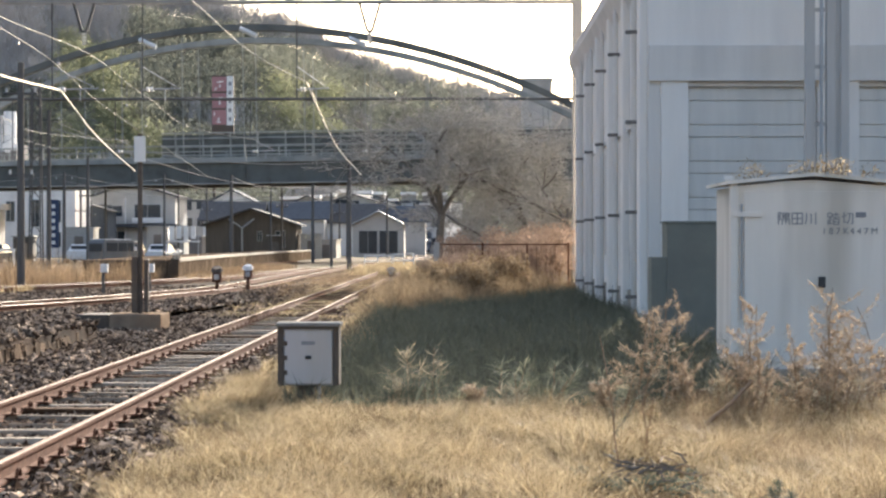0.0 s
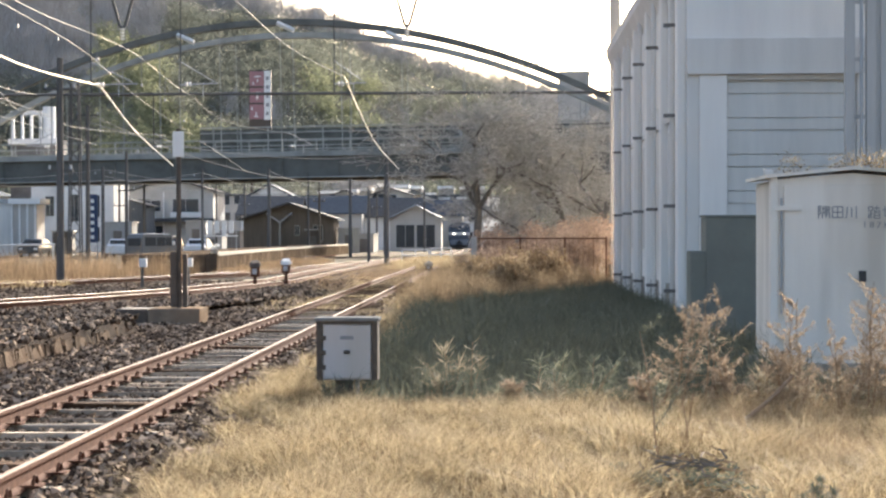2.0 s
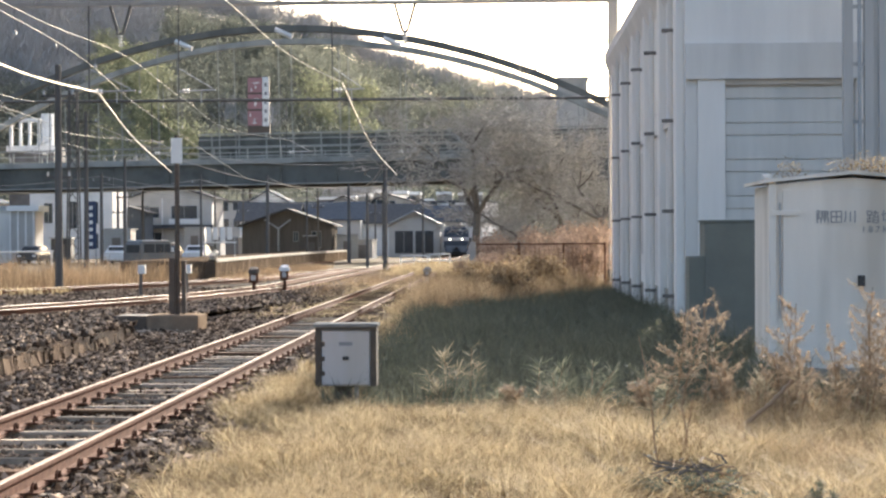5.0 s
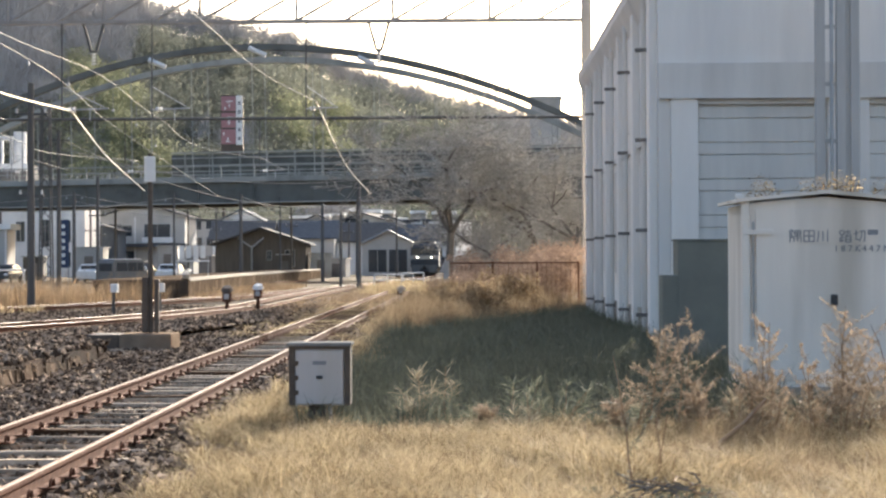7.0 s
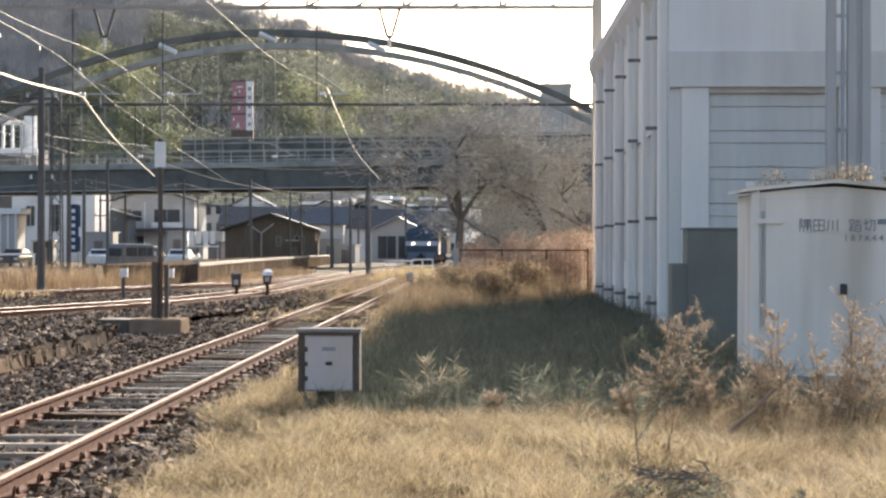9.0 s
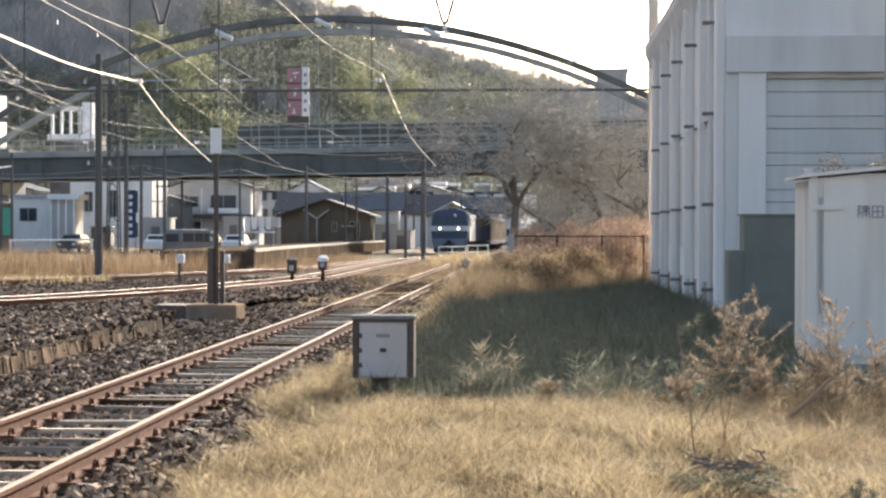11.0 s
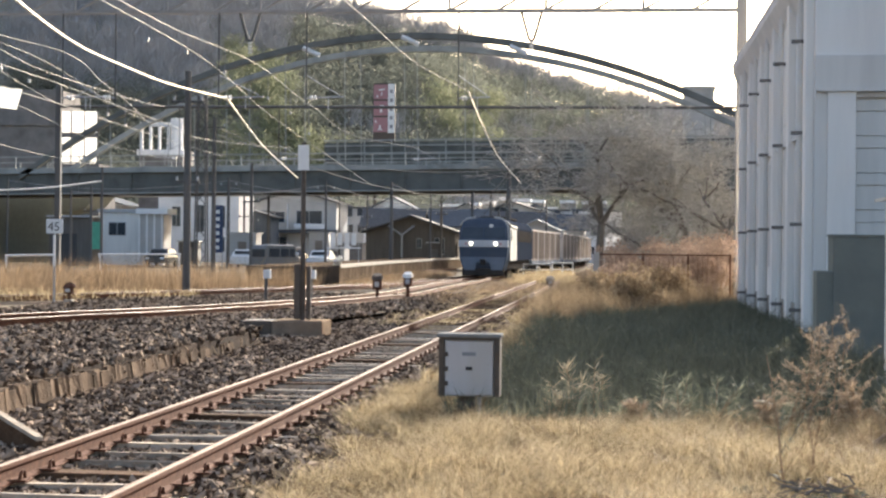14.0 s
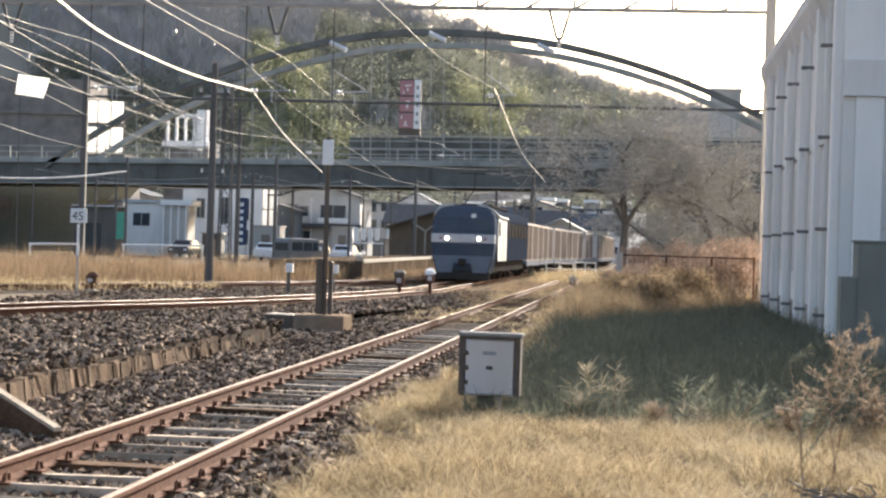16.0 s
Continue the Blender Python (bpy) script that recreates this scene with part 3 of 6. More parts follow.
def build_relay_box():
    rb = thing("relay_box", "small white steel relay box with dark side flanges on a leg", "relay box", at=(-1.45, 16.28, 0))
    part("case", cube(-0.235, 0.235, -0.12, 0.12, 0.235, 0.80, 0.01), M_BOX, rb)
    for s in (-1, 1):
        part("side_flange", cube(s * 0.265 - 0.028, s * 0.265 + 0.028, -0.135, 0.14, 0.235, 0.80, 0.006), M_DARKSTEEL, rb, "dark brown steel flange")
    part("lid", cube(-0.31, 0.31, -0.17, 0.16, 0.80, 0.835, 0.008), M_LID, rb, "overhanging grey lid")
    part("lid_lip", cube(-0.29, 0.29, -0.15, 0.14, 0.775, 0.80), M_DARKSTEEL, rb)
    door = part("door", cube(-0.225, 0.225, -0.138, -0.12, 0.25, 0.765, 0.006), M_BOX, rb)
    part("lock", cube(-0.03, 0.03, -0.152, -0.138, 0.49, 0.522, 0.004), M_BLACK, door, "black lock plate")
    part("name_plate", cube(-0.065, 0.065, -0.142, -0.138, 0.625, 0.66), M_INK, door)
    for z in (0.36, 0.50, 0.64):
        part("hinge", cube(-0.245, -0.20, -0.147, -0.12, z - 0.022, z + 0.022, 0.004), M_DARKSTEEL, door)
    part("leg", bar((0.09, 0, -0.1), (0.09, 0, 0.235), 0.022), M_GALV, rb, "thin galvanised post")
    part("cable_pipe", cube(-0.12, 0.05, -0.03, 0.06, -0.1, 0.235, 0.01), M_DARKSTEEL, rb)


build_relay_box()


def build_twin_poles():
    tp = thing("steel_mast", "tall pale steel mast of paired columns behind the hut", "mast", at=(6.35, 31.2, 0))
    for x, w in ((0.0, 0.17), (0.38, 0.17), (0.64, 0.16)):
        part("column", cube(x, x + w, 0, 0.14, -0.1, 7.3, 0.01), M_PALEPOLE, tp, "pale weathered column")
    part("web", cube(0.55, 0.64, 0.05, 0.09, -0.1, 7.3), M_PALEPOLE, tp)
    for z in np.arange(0.6, 7.0, 1.05):
        part("brace", cube(0.17, 0.38, 0.03, 0.06, z, z + 0.07), M_PALEPOLE, tp)
    part("conduit", bar((0.28, -0.03, 0), (0.28, -0.03, 6.6), 0.035), M_GALV, tp)


build_twin_poles()


# ---- overhead line ----
def portal(y, x0, x1, z, label, lattice=True):
    p = thing("catenary_portal", label, "catenary portal", "overhead line portals")
    # The left mast has backlit shade in its colour, the right one does not.
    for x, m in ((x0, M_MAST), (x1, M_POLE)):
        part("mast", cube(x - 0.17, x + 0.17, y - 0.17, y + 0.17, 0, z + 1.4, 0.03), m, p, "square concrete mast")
    if not lattice:
        part("beam", bar((x0, y, z), (x1, y, z), 0.09, n=8), M_MAST, p, "single dark tube beam")
        return p
    for dz in (0, 0.95):
        for dy in (-0.16, 0.16):
            part("chord", cube(x0, x1, y + dy - 0.035, y + dy + 0.035, z + dz - 0.05, z + dz + 0.05), M_POLE, p)
    n = int((x1 - x0) / 1.6)
    for i in range(n):
        xa, xb = x0 + (x1 - x0) * i / n, x0 + (x1 - x0) * (i + 1) / n
        part("lattice_bar", bar((xa, y - 0.16, z), (xb, y - 0.16, z + 0.95), 0.05, n=6), M_POLE, p)
        if i % 2:
            part("lattice_post", bar((xa, y - 0.16, z), (xa, y - 0.16, z + 0.95), 0.05, n=6), M_POLE, p)
    return p


portal_near = portal(58.0, -34.0, 4.0, 9.85, "grey lattice beam portal over the tracks near the shed")
portal_mid = portal(100.0, -34.0, 7.0, 10.1, "dark tube beam portal further along the line", False)


def hanger(parent, x, y, z):
    """A V-shaped hanger under a portal beam, with its insulators."""
    hg = part("v_hanger", bar((x - 0.36, y, z), (x - 0.08, y, z - 1.0), 0.055, n=6), M_MAST, parent)
    part("hanger_leg", bar((x + 0.36, y, z), (x + 0.08, y, z - 1.0), 0.055, n=6), M_MAST, hg)
    part("hanger_foot", bar((x - 0.08, y, z - 1.0), (x + 0.08, y, z - 1.0), 0.055, n=6), M_MAST, hg)
    for k in range(4):
        part("insulator", bar((x, y, z - 1.05 - k * 0.11), (x, y, z - 1.12 - k * 0.11), 0.09, 0.05, 8), M_PALE, hg, "white porcelain disc")


for x in (-22.5, -12.9, -3.1):
    hanger(portal_near, x, 58.0, 9.85)


def cable(name, pts, r, m, label, group="overhead wires"):
    line = spline([(p[1], p[0], p[2]) for p in pts], 1.2)[:, [1, 0, 2]]
    line = np.vstack([line, [pts[-1]]])
    bm = tube([Vector(p) for p in line], [r] * len(line), 5)
    ob = new(name, mesh_of(bm, name, m))
    return tagged(ob, label, "overhead wire", group)


FEED = "bright thick feeder cable sagging between portals"
CONTACT = "thin grey overhead contact wire"
cable("feeder_cable", [(-9.5, 12.0, 8.2), (-11.0, 28.0, 6.4), (-12.19, 36.0, 6.24), (-13.62, 45.0, 6.60), (-14.07, 52.0, 6.74), (-13.7, 58.0, 6.84)], 0.036, M_FEEDER, FEED)
cable("feeder_cable", [(-13.7, 58.0, 6.84), (-16.3, 75.0, 6.53), (-19.25, 100.0, 5.85)], 0.036, M_FEEDER, FEED)
cable("messenger_wire", [(-11.0, 12.0, 7.8), (-11.87, 40.0, 7.46), (-12.11, 44.0, 7.56), (-12.9, 58.0, 8.17), (-14.68, 80.0, 8.41), (-14.13, 95.0, 7.83), (-11.98, 100.0, 7.68)], 0.013, M_WIRE, CONTACT)
cable("messenger_wire", [(-7.2, 10.0, 8.0), (-6.19, 40.0, 7.20), (-5.99, 50.0, 7.11), (-5.26, 58.0, 7.11)], 0.013, M_WIRE, CONTACT)
cable("feeder_cable", [(-5.26, 58.0, 7.11), (-5.6, 68.0, 6.75), (-5.87, 80.0, 6.22), (-5.87, 100.0, 5.63)], 0.032, M_FEEDER, FEED)
cable("messenger_wire", [(-15.5, 20.0, 7.9), (-17.81, 45.0, 7.66), (-17.96, 48.0, 7.75), (-17.77, 52.0, 7.84), (-19.39, 62.0, 7.78), (-28.7, 100.0, 9.37)], 0.013, M_WIRE, CONTACT)
cable("messenger_wire", [(-13.5, 25.0, 6.7), (-15.83, 40.0, 6.81), (-17.78, 50.0, 7.07), (-19.55, 64.0, 7.55), (-27.4, 100.0, 10.1)], 0.013, M_WIRE, CONTACT)
cable("contact_wire", [(-14.0, 25.0, 6.1), (-15.81, 40.0, 6.30), (-17.05, 50.0, 6.57), (-17.72, 64.0, 6.49), (-21.1, 90.0, 7.32), (-19.65, 100.0, 7.64)], 0.013, M_WIRE, CONTACT)
cable("contact_wire", [(-15.0, 28.0, 6.0), (-17.77, 45.0, 6.26), (-19.14, 58.0, 6.47), (-22.6, 75.0, 7.16), (-23.78, 100.0, 7.10)], 0.013, M_WIRE, CONTACT)
cable("contact_wire", [(-10.0, 15.0, 6.6), (-11.06, 36.0, 6.87), (-12.18, 48.0, 7.18), (-14.77, 70.0, 7.29), (-14.79, 100.0, 5.46)], 0.012, M_WIRE, CONTACT)


cable("feeder_cable", [(-40.0, 88.0, 4.9), (-34.0, 90.0, 4.66), (-31.9, 92.0, 4.89), (-29.7, 95.0, 5.4)], 0.05, M_FEEDER, "white sheathed cable sagging under the bridge")


def droppers(name, pts, label):
    """Short vertical wires that hang between two overhead wires."""
    d = thing(name, label, "overhead wire", "overhead wires")
    for x, y, z, l in pts:
        part("dropper", bar((x, y, z), (x, y, z - l), 0.012, n=4), M_WIRE, d)
        part("clamp", cube(x - 0.04, x + 0.04, y - 0.04, y + 0.04, z - l - 0.05, z - l + 0.05), M_GALV, d)


droppers("wire_droppers", [(-12.0, 42, 7.5, 0.6), (-12.3, 47, 7.72, 0.55), (-12.6, 53, 7.97, 0.75), (-13.3, 63, 8.2, 0.9), (-14.0, 71, 8.34, 0.95), (-14.5, 78, 8.4, 1.4)], "short droppers hanging from a messenger wire")
droppers("wire_droppers", [(-16.6, 44, 6.9, 0.5), (-17.6, 49, 7.05, 0.5), (-18.3, 55, 7.25, 0.7), (-19.2, 62, 7.5, 0.9), (-20.9, 70, 7.9, 1.1)], "short droppers over the far track")
for dx, z0, z1, z2 in ((-3.2, 8.6, 8.0, 8.4), (-5.0, 7.2, 6.7, 7.1), (-6.4, 8.9, 8.3, 8.8), (-9.0, 6.6, 6.3, 6.6)):
    cable("messenger_wire", [(-14.5 + dx, 22.0, z0), (-16.0 + dx, 42.0, z1), (-17.6 + dx, 58.0, z2), (-20.5 + dx, 80.0, z1 + 0.1), (-23.0 + dx, 100.0, z2)], 0.011, M_WIRE, CONTACT)


YARD_WIRE = "thin service wire strung between poles over the station"
for x0, y0, z0, x1, y1, z1, drop in ((-52.0, 140, 7.2, -30.0, 128, 6.8, 0.7), (-30.0, 128.5, 6.8, -12.2, 140, 6.3, 0.9), (-30.0, 128.5, 6.3, -12.2, 140, 5.8, 1.0), (-27.5, 165, 7.2, -11.0, 165.5, 6.8, 0.9), (-27.5, 165, 6.7, -11.0, 165.5, 6.3, 1.0),
                                     (-21.0, 120, 6.2, -11.0, 165, 6.6, 1.1), (-24.1, 99, 8.9, -12.2, 140, 6.2, 1.2), (-6.5, 99, 6.3, -12.2, 140, 6.4, 0.8), (-17.6, 130, 6.7, -11.0, 165, 6.9, 1.0), (-36.5, 110, 5.3, -21.0, 120, 6.2, 0.6), (-24.1, 99, 8.4, -6.5, 99.5, 6.4, 0.9)):
    cable("service_wire", [(x0 + (x1 - x0) * k / 6, y0 + (y1 - y0) * k / 6, z0 + (z1 - z0) * k / 6 - drop * 4 * (k / 6) * (1 - k / 6)) for k in range(7)], 0.022, M_WIRE, YARD_WIRE, "service wires")


def cantilever(at, l, label):
    """A bracket arm with tie, strut and white insulators on a portal drop tube."""
    c = thing("cantilever", label, "bracket", "overhead line brackets", at=at)
    part("drop_tube", bar((0, 0, 0), (0, 0, 3.4), 0.027), M_MAST, c)
    part("arm", bar((0, 0, 0.3), (l, 0, 0.35), 0.03), M_GALV, c)
    part("tie", bar((0, 0, 1.1), (l * 0.9, 0, 0.4), 0.02), M_GALV, c)
    for k in (0.12, 0.22):
        part("insulator", bar((l * k, 0, 0.31), (l * (k + 0.06), 0, 0.32), 0.08, 0.08, 10), M_PALE, c, "white porcelain insulator")
    part("steady_arm", bar((l * 0.6, 0, 0.34), (l * 0.6, 0, -0.1), 0.02), M_GALV, c)


for x, l in ((-14.0, 1.6), (-17.7, -1.5), (-19.6, 1.4), (-5.6, 1.1), (-10.9, 1.3)):
    cantilever((x, 58.0, 6.55), l, "grey bracket arm hung below the portal beam")
for x, l in ((-20.4, 1.6), (-12.4, 1.5), (-5.9, 1.4), (-26.5, -1.5)):
    cantilever((x, 100.0, 6.7), l, "grey bracket arm hung below the far portal")


def drop_mast(at, h, label, r=0.16, arms=()):
    m = thing("line_mast", label, "mast", "line masts", at=at)
    part("shaft", bar((0, 0, -0.1), (0, 0, h), r, r * 0.75, 10), M_MAST, m)
    for z, l in arms:
        part("cross_arm", cube(-l, l, -0.04, 0.04, z - 0.04, z + 0.04), M_MAST, m)
        for s in (-1, 1):
            part("insulator", bar((s * l * 0.85, 0, z + 0.05), (s * l * 0.85, 0, z + 0.2), 0.05, 0.04, 8), M_GALV, m)
    return m


drop_mast((-15.6, 60.0, 0), 8.0, "dark round concrete line mast beside the tracks", 0.15, ((4.0, 0.45), (6.9, 0.6)))


M_FOOT = mat("rust-stained concrete", (0.27, 0.205, 0.15), (0.18, 0.14, 0.105), 5, 0.9, bump=0.5, stain=(0.22, 0.15, 0.10), stain_scale=2, spec=0.0)


def signal_post():
    s = thing("signal_post", "slim dark post with white number plate on a concrete foot", "post", at=(-5.93, 31.0, 0))
    part("shaft", bar((0.06, 0, 0.3), (0.06, 0, 3.6), 0.045), M_DARKSTEEL, s)
    part("lower_case", cube(-0.09, 0.03, -0.07, 0.07, 0.32, 1.35, 0.02), M_DARKSTEEL, s, "dark steel case")
    part("side_case", cube(0.14, 0.22, -0.05, 0.05, 0.32, 1.3, 0.02), M_DARKSTEEL, s)
    part("plate", cube(-0.04, 0.17, -0.06, -0.04, 3.08, 3.55, 0.01), M_PALE, s, "white plate")
    part("foot", cube(-0.45, 0.5, -0.35, 0.6, -0.05, 0.31, 0.03), M_FOOT, s, "concrete block foot")
    part("step", cube(-1.05, -0.45, -0.3, 0.5, -0.05, 0.30, 0.03), M_DARKSTEEL, s)


signal_post()


def dwarf(at, h, label, m, hood):
    d = thing("ground_marker", label, "marker post", "marker posts", at=at)
    part("stem", bar((0, 0, -0.05), (0, 0, h * 0.6), 0.06, 0.05), m, d)
    part("head", bar((0, 0, h * 0.5), (0, 0, h * 0.95), 0.15, 0.13, 10), M_RUST, d, "rusty lamp head")
    part("hood", bar((0, 0.02, h * 0.9), (0, -0.02, h * 1.02), 0.19, 0.13, 10), hood, d)
    part("marker_face", cube(-0.07, 0.07, -0.16, -0.13, h * 0.6, h * 0.78, 0.01), M_BOX, d, "pale marker face")
    part("foot", cube(-0.12, 0.12, -0.12, 0.12, -0.05, 0.08, 0.01), M_CONC, d)


dwarf((-7.19, 50.0, 0), 0.86, "rusty dark switch marker beside the rails", M_RUST, M_DARKSTEEL)
dwarf((-6.9, 55.0, 0), 0.85, "white-headed switch marker beside the rails", M_RUST, M_PALE)
dwarf((-15.97, 48.0, 0), 0.5, "rusty short marker in dead grass", M_RUST, M_RUST)
dwarf((-3.6 + 0.9, 66.0, 0), 0.6, "pale clearance post by the siding", M_CONC, M_CONC)


def speed_sign():
    s = thing("speed_sign", "square white speed board on a thin post", "sign", at=(-16.42, 48.0, 0))
    part("post", bar((0, 0, -0.05), (0, 0, 2.05), 0.03), M_GALV, s)
    b = part("board", cube(-0.25, 0.25, -0.03, 0.0, 2.0, 2.42, 0.01), M_PALE, s, "white square board")
    text_mesh("number", "45", 0.36, M_BLACK, b, (-0.2, -0.034, 2.08), "black numerals")
    part("band", cube(-0.035, 0.035, -0.035, -0.02, 1.05, 1.95), M_PALE, s)


speed_sign()


# ---- bridge ----
def build_bridge():
    br = thing("arch_bridge", "blue-grey steel tied-arch road bridge over the tracks", "bridge", at=(-19.0, 150.0, 0), turn=0)
    br.matrix_basis = pose(-19.0, 150.0, 0, 0, -0.9, 0)
    L, R = -95.0, 62.0
    for y in (0.0, 9.5):
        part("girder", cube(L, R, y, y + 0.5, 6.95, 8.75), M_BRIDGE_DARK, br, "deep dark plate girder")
        part("flange", cube(L, R, y - 0.22, y + 0.72, 6.85, 6.95), M_BRIDGE, br)
        part("edge_beam", cube(L, R, y - 0.3, y + 0.8, 8.75, 9.2), M_BRIDGE, br, "lighter blue-grey edge beam")
        for k in range(-18, 13):
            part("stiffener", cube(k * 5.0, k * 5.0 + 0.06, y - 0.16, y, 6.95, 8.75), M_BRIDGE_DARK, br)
        rail = part("top_rail", cube(L, R, y + 0.2, y + 0.3, 10.25, 10.35), M_BRIDGE, br)
        part("mid_rail", cube(L, R, y + 0.22, y + 0.28, 9.75, 9.82), M_BRIDGE, rail)
        for k in range(-31, 21):
            part("rail_post", cube(k * 3.0, k * 3.0 + 0.1, y + 0.2, y + 0.3, 9.2, 10.3), M_BRIDGE, rail)
        # arch rib
        for dz0, dz1, nm in ((0.0, 0.55, "arch_rib"),):
            bm = bmesh.new()
            n = 48
            prev = None
            for i in range(n + 1):
                x = -35.4 + 72.9 * i / n
                z = 20.95 - 12.2 * (x / (35.4 if x < 0 else 37.5)) ** 2
                ring = [bm.verts.new((x, y + a, z - b)) for a, b in ((-0.3, dz0), (0.5, dz0), (0.5, dz1), (-0.3, dz1))]
                if prev:
                    for j in range(4):
                        bm.faces.new((prev[j], prev[(j + 1) % 4], ring[(j + 1) % 4], ring[j]))
                prev = ring
            bmesh.ops.recalc_face_normals(bm, faces=bm.faces)
            # Haze put into the colour: the far rib is paler than the near one.
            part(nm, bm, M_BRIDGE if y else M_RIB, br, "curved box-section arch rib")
        for k in range(-6, 7):
            x = k * 5.4
            z = 20.95 - 12.2 * (x / (35.4 if x < 0 else 37.5)) ** 2
            part("hanger", bar((x, y + 0.1, 9.0), (x, y + 0.1, z - 0.4), 0.045, n=6), M_BRIDGE, br)
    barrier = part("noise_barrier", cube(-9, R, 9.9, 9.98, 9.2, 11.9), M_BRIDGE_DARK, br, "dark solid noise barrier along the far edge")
    for z in (9.9, 10.7, 11.5, 12.0):
        part("barrier_rail", cube(-9, R, 9.75, 9.9, z, z + 0.14), M_BRIDGE, barrier)
    for k in range(-3, 24):
        part("barrier_post", cube(k * 2.6, k * 2.6 + 0.14, 9.78, 9.9, 9.2, 12.1), M_BRIDGE, barrier)
    part("deck", cube(L, R, 0.5, 9.5, 8.3, 8.7), M_CONC_DARK, br, "concrete road deck")
    for x in (-45.0, 39.0):
        part("pier", cube(x - 0.8, x + 0.8, 0.8, 9.0, -0.6, 6.9, 0.1), M_CONC_DARK, br, "dark concrete bridge pier")
    for x, z in ((-8.3, 19.35), (0.6, 20.2), (10.2, 19.2)):
        lamp = part("bridge_lamp", bar((x - 0.75, -0.6, z + 0.35), (x + 0.75, -0.6, z - 0.35), 0.22, 0.22, 8), M_PALE, br, "white tubular lamp on the arch")
        part("lamp_arm", bar((x, -0.6, z), (x, 0.1, z + 0.4), 0.06, n=6), M_BRIDGE, lamp)
    return br


build_bridge()


# ---- town under and behind the bridge ----
def house(name, at, w, d, h, wall, roof, label, windows=(), roof_h=1.6, flat=False, category="house", turn=0.0):
    hs = thing(name, label, category, "houses beyond the station", at=at, turn=turn)
    body = part("wall", cube(-w / 2, w / 2, 0, d, -0.5, h), wall, hs)
    if flat:
        part("roof", cube(-w / 2 - 0.15, w / 2 + 0.15, -0.15, d + 0.15, h, h + 0.35, 0.03), roof, hs)
    else:
        bm = bmesh.new()
        prism(bm, [(-w / 2 - 0.5, h - 0.1), (0, h + roof_h), (w / 2 + 0.5, h - 0.1), (w / 2 + 0.5, h + 0.06), (0, h + roof_h + 0.18), (-w / 2 - 0.5, h + 0.06)], -0.6, d + 0.6)
        part("roof", bm, roof, hs)
        gb = bmesh.new()
        prism(gb, [(-w / 2, h), (w / 2, h), (0, h + roof_h)], 0.01, d - 0.01)
        part("gable", gb, wall, hs)
    for x, z, ww, wh in windows:
        win = part("window", cube(x - ww / 2 - 0.06, x + ww / 2 + 0.06, -0.06, 0.0, z - wh / 2 - 0.06, z + wh / 2 + 0.06), M_GALV, body)
        part("pane", cube(x - ww / 2, x + ww / 2, -0.075, -0.055, z - wh / 2, z + wh / 2), M_GLASS, win)
        part("mullion", cube(x - 0.03, x + 0.03, -0.09, -0.07, z - wh / 2, z + wh / 2), M_GALV, win)
    return hs


house("white_house", (-57.0, 186, 0), 6.5, 8, 4.6, M_WHITE, M_ROOF, "white two-storey house with low annex under the bridge", ((-1.4, 3.0, 1.8, 1.3),), flat=True)
house("white_block", (-48.5, 192, 0), 9.5, 8, 8.2, M_WHITE, M_WHITE, "white rendered block with tall windows under the bridge", ((-2.6, 5.2, 0.9, 2.2), (0.2, 5.0, 0.9, 3.0), (2.6, 5.2, 1.0, 2.4), (2.6, 2.0, 1.0, 1.6)), flat=True)
beige = house("beige_house", (-41.0, 212, 0), 10.5, 9, 7.4, M_BEIGE, M_ROOF, "beige two-storey house behind the station", ((-2.6, 5.6, 2.4, 1.3), (1.8, 5.6, 3.2, 1.6), (-2, 2.4, 2.2, 1.3)), roof_h=1.6)
part("canopy", cube(-5.6, 5.6, -1.3, 0, 3.55, 4.0, 0.03), M_ROOF, beige, "dark eaves over the ground floor")
part("balcony", cube(0.0, 3.9, -0.9, 0, 4.1, 4.75, 0.02), M_WHITE, beige, "pale balcony front")
part("drainpipe", bar((-1.0, -0.08, 0), (-1.0, -0.08, 7.3), 0.08), M_WHITE, beige)
house("small_house", (-30.0, 222, 0), 6.0, 8, 6.8, M_WHITE, M_ROOF_BLUE, "white house with a blue sheet roof", ((-1, 5.2, 1.4, 1.4), (1.4, 5.2, 1.2, 1.4), (0.3, 2.6, 2.4, 1.3)), roof_h=1.7)
house("town_house", (-21.0, 232, 0), 7.5, 8, 6.2, M_BEIGE, M_ROOF, "weathered house with a dark tiled roof", ((-1.5, 4.6, 1.6, 1.3), (1.6, 4.6, 1.6, 1.3)), roof_h=1.8)
house("town_house", (-12.0, 240, 0), 8.0, 8, 6.6, M_WHITE, M_ROOF_BLUE, "pale house with a blue-grey roof", ((-1.8, 5.0, 1.6, 1.3), (1.6, 5.0, 1.8, 1.3)), roof_h=1.5)
house("town_house", (-66.0, 205, 0), 9.0, 8, 6.8, M_BEIGE, M_ROOF_BLUE, "beige house with a blue roof beside the road", ((-1.8, 5.0, 1.6, 1.3), (1.6, 5.0, 1.8, 1.3)), roof_h=1.4)
station_hut = house("station_hut", (-21.3, 172, 0), 9.2, 6, 3.4, M_TIMBER, M_ROOF, "dark timber platform shelter with a low gable roof", ((0.9, 2.3, 0.4, 0.9), (3.0, 2.0, 0.9, 1.6)), roof_h=1.6, category="station hut")
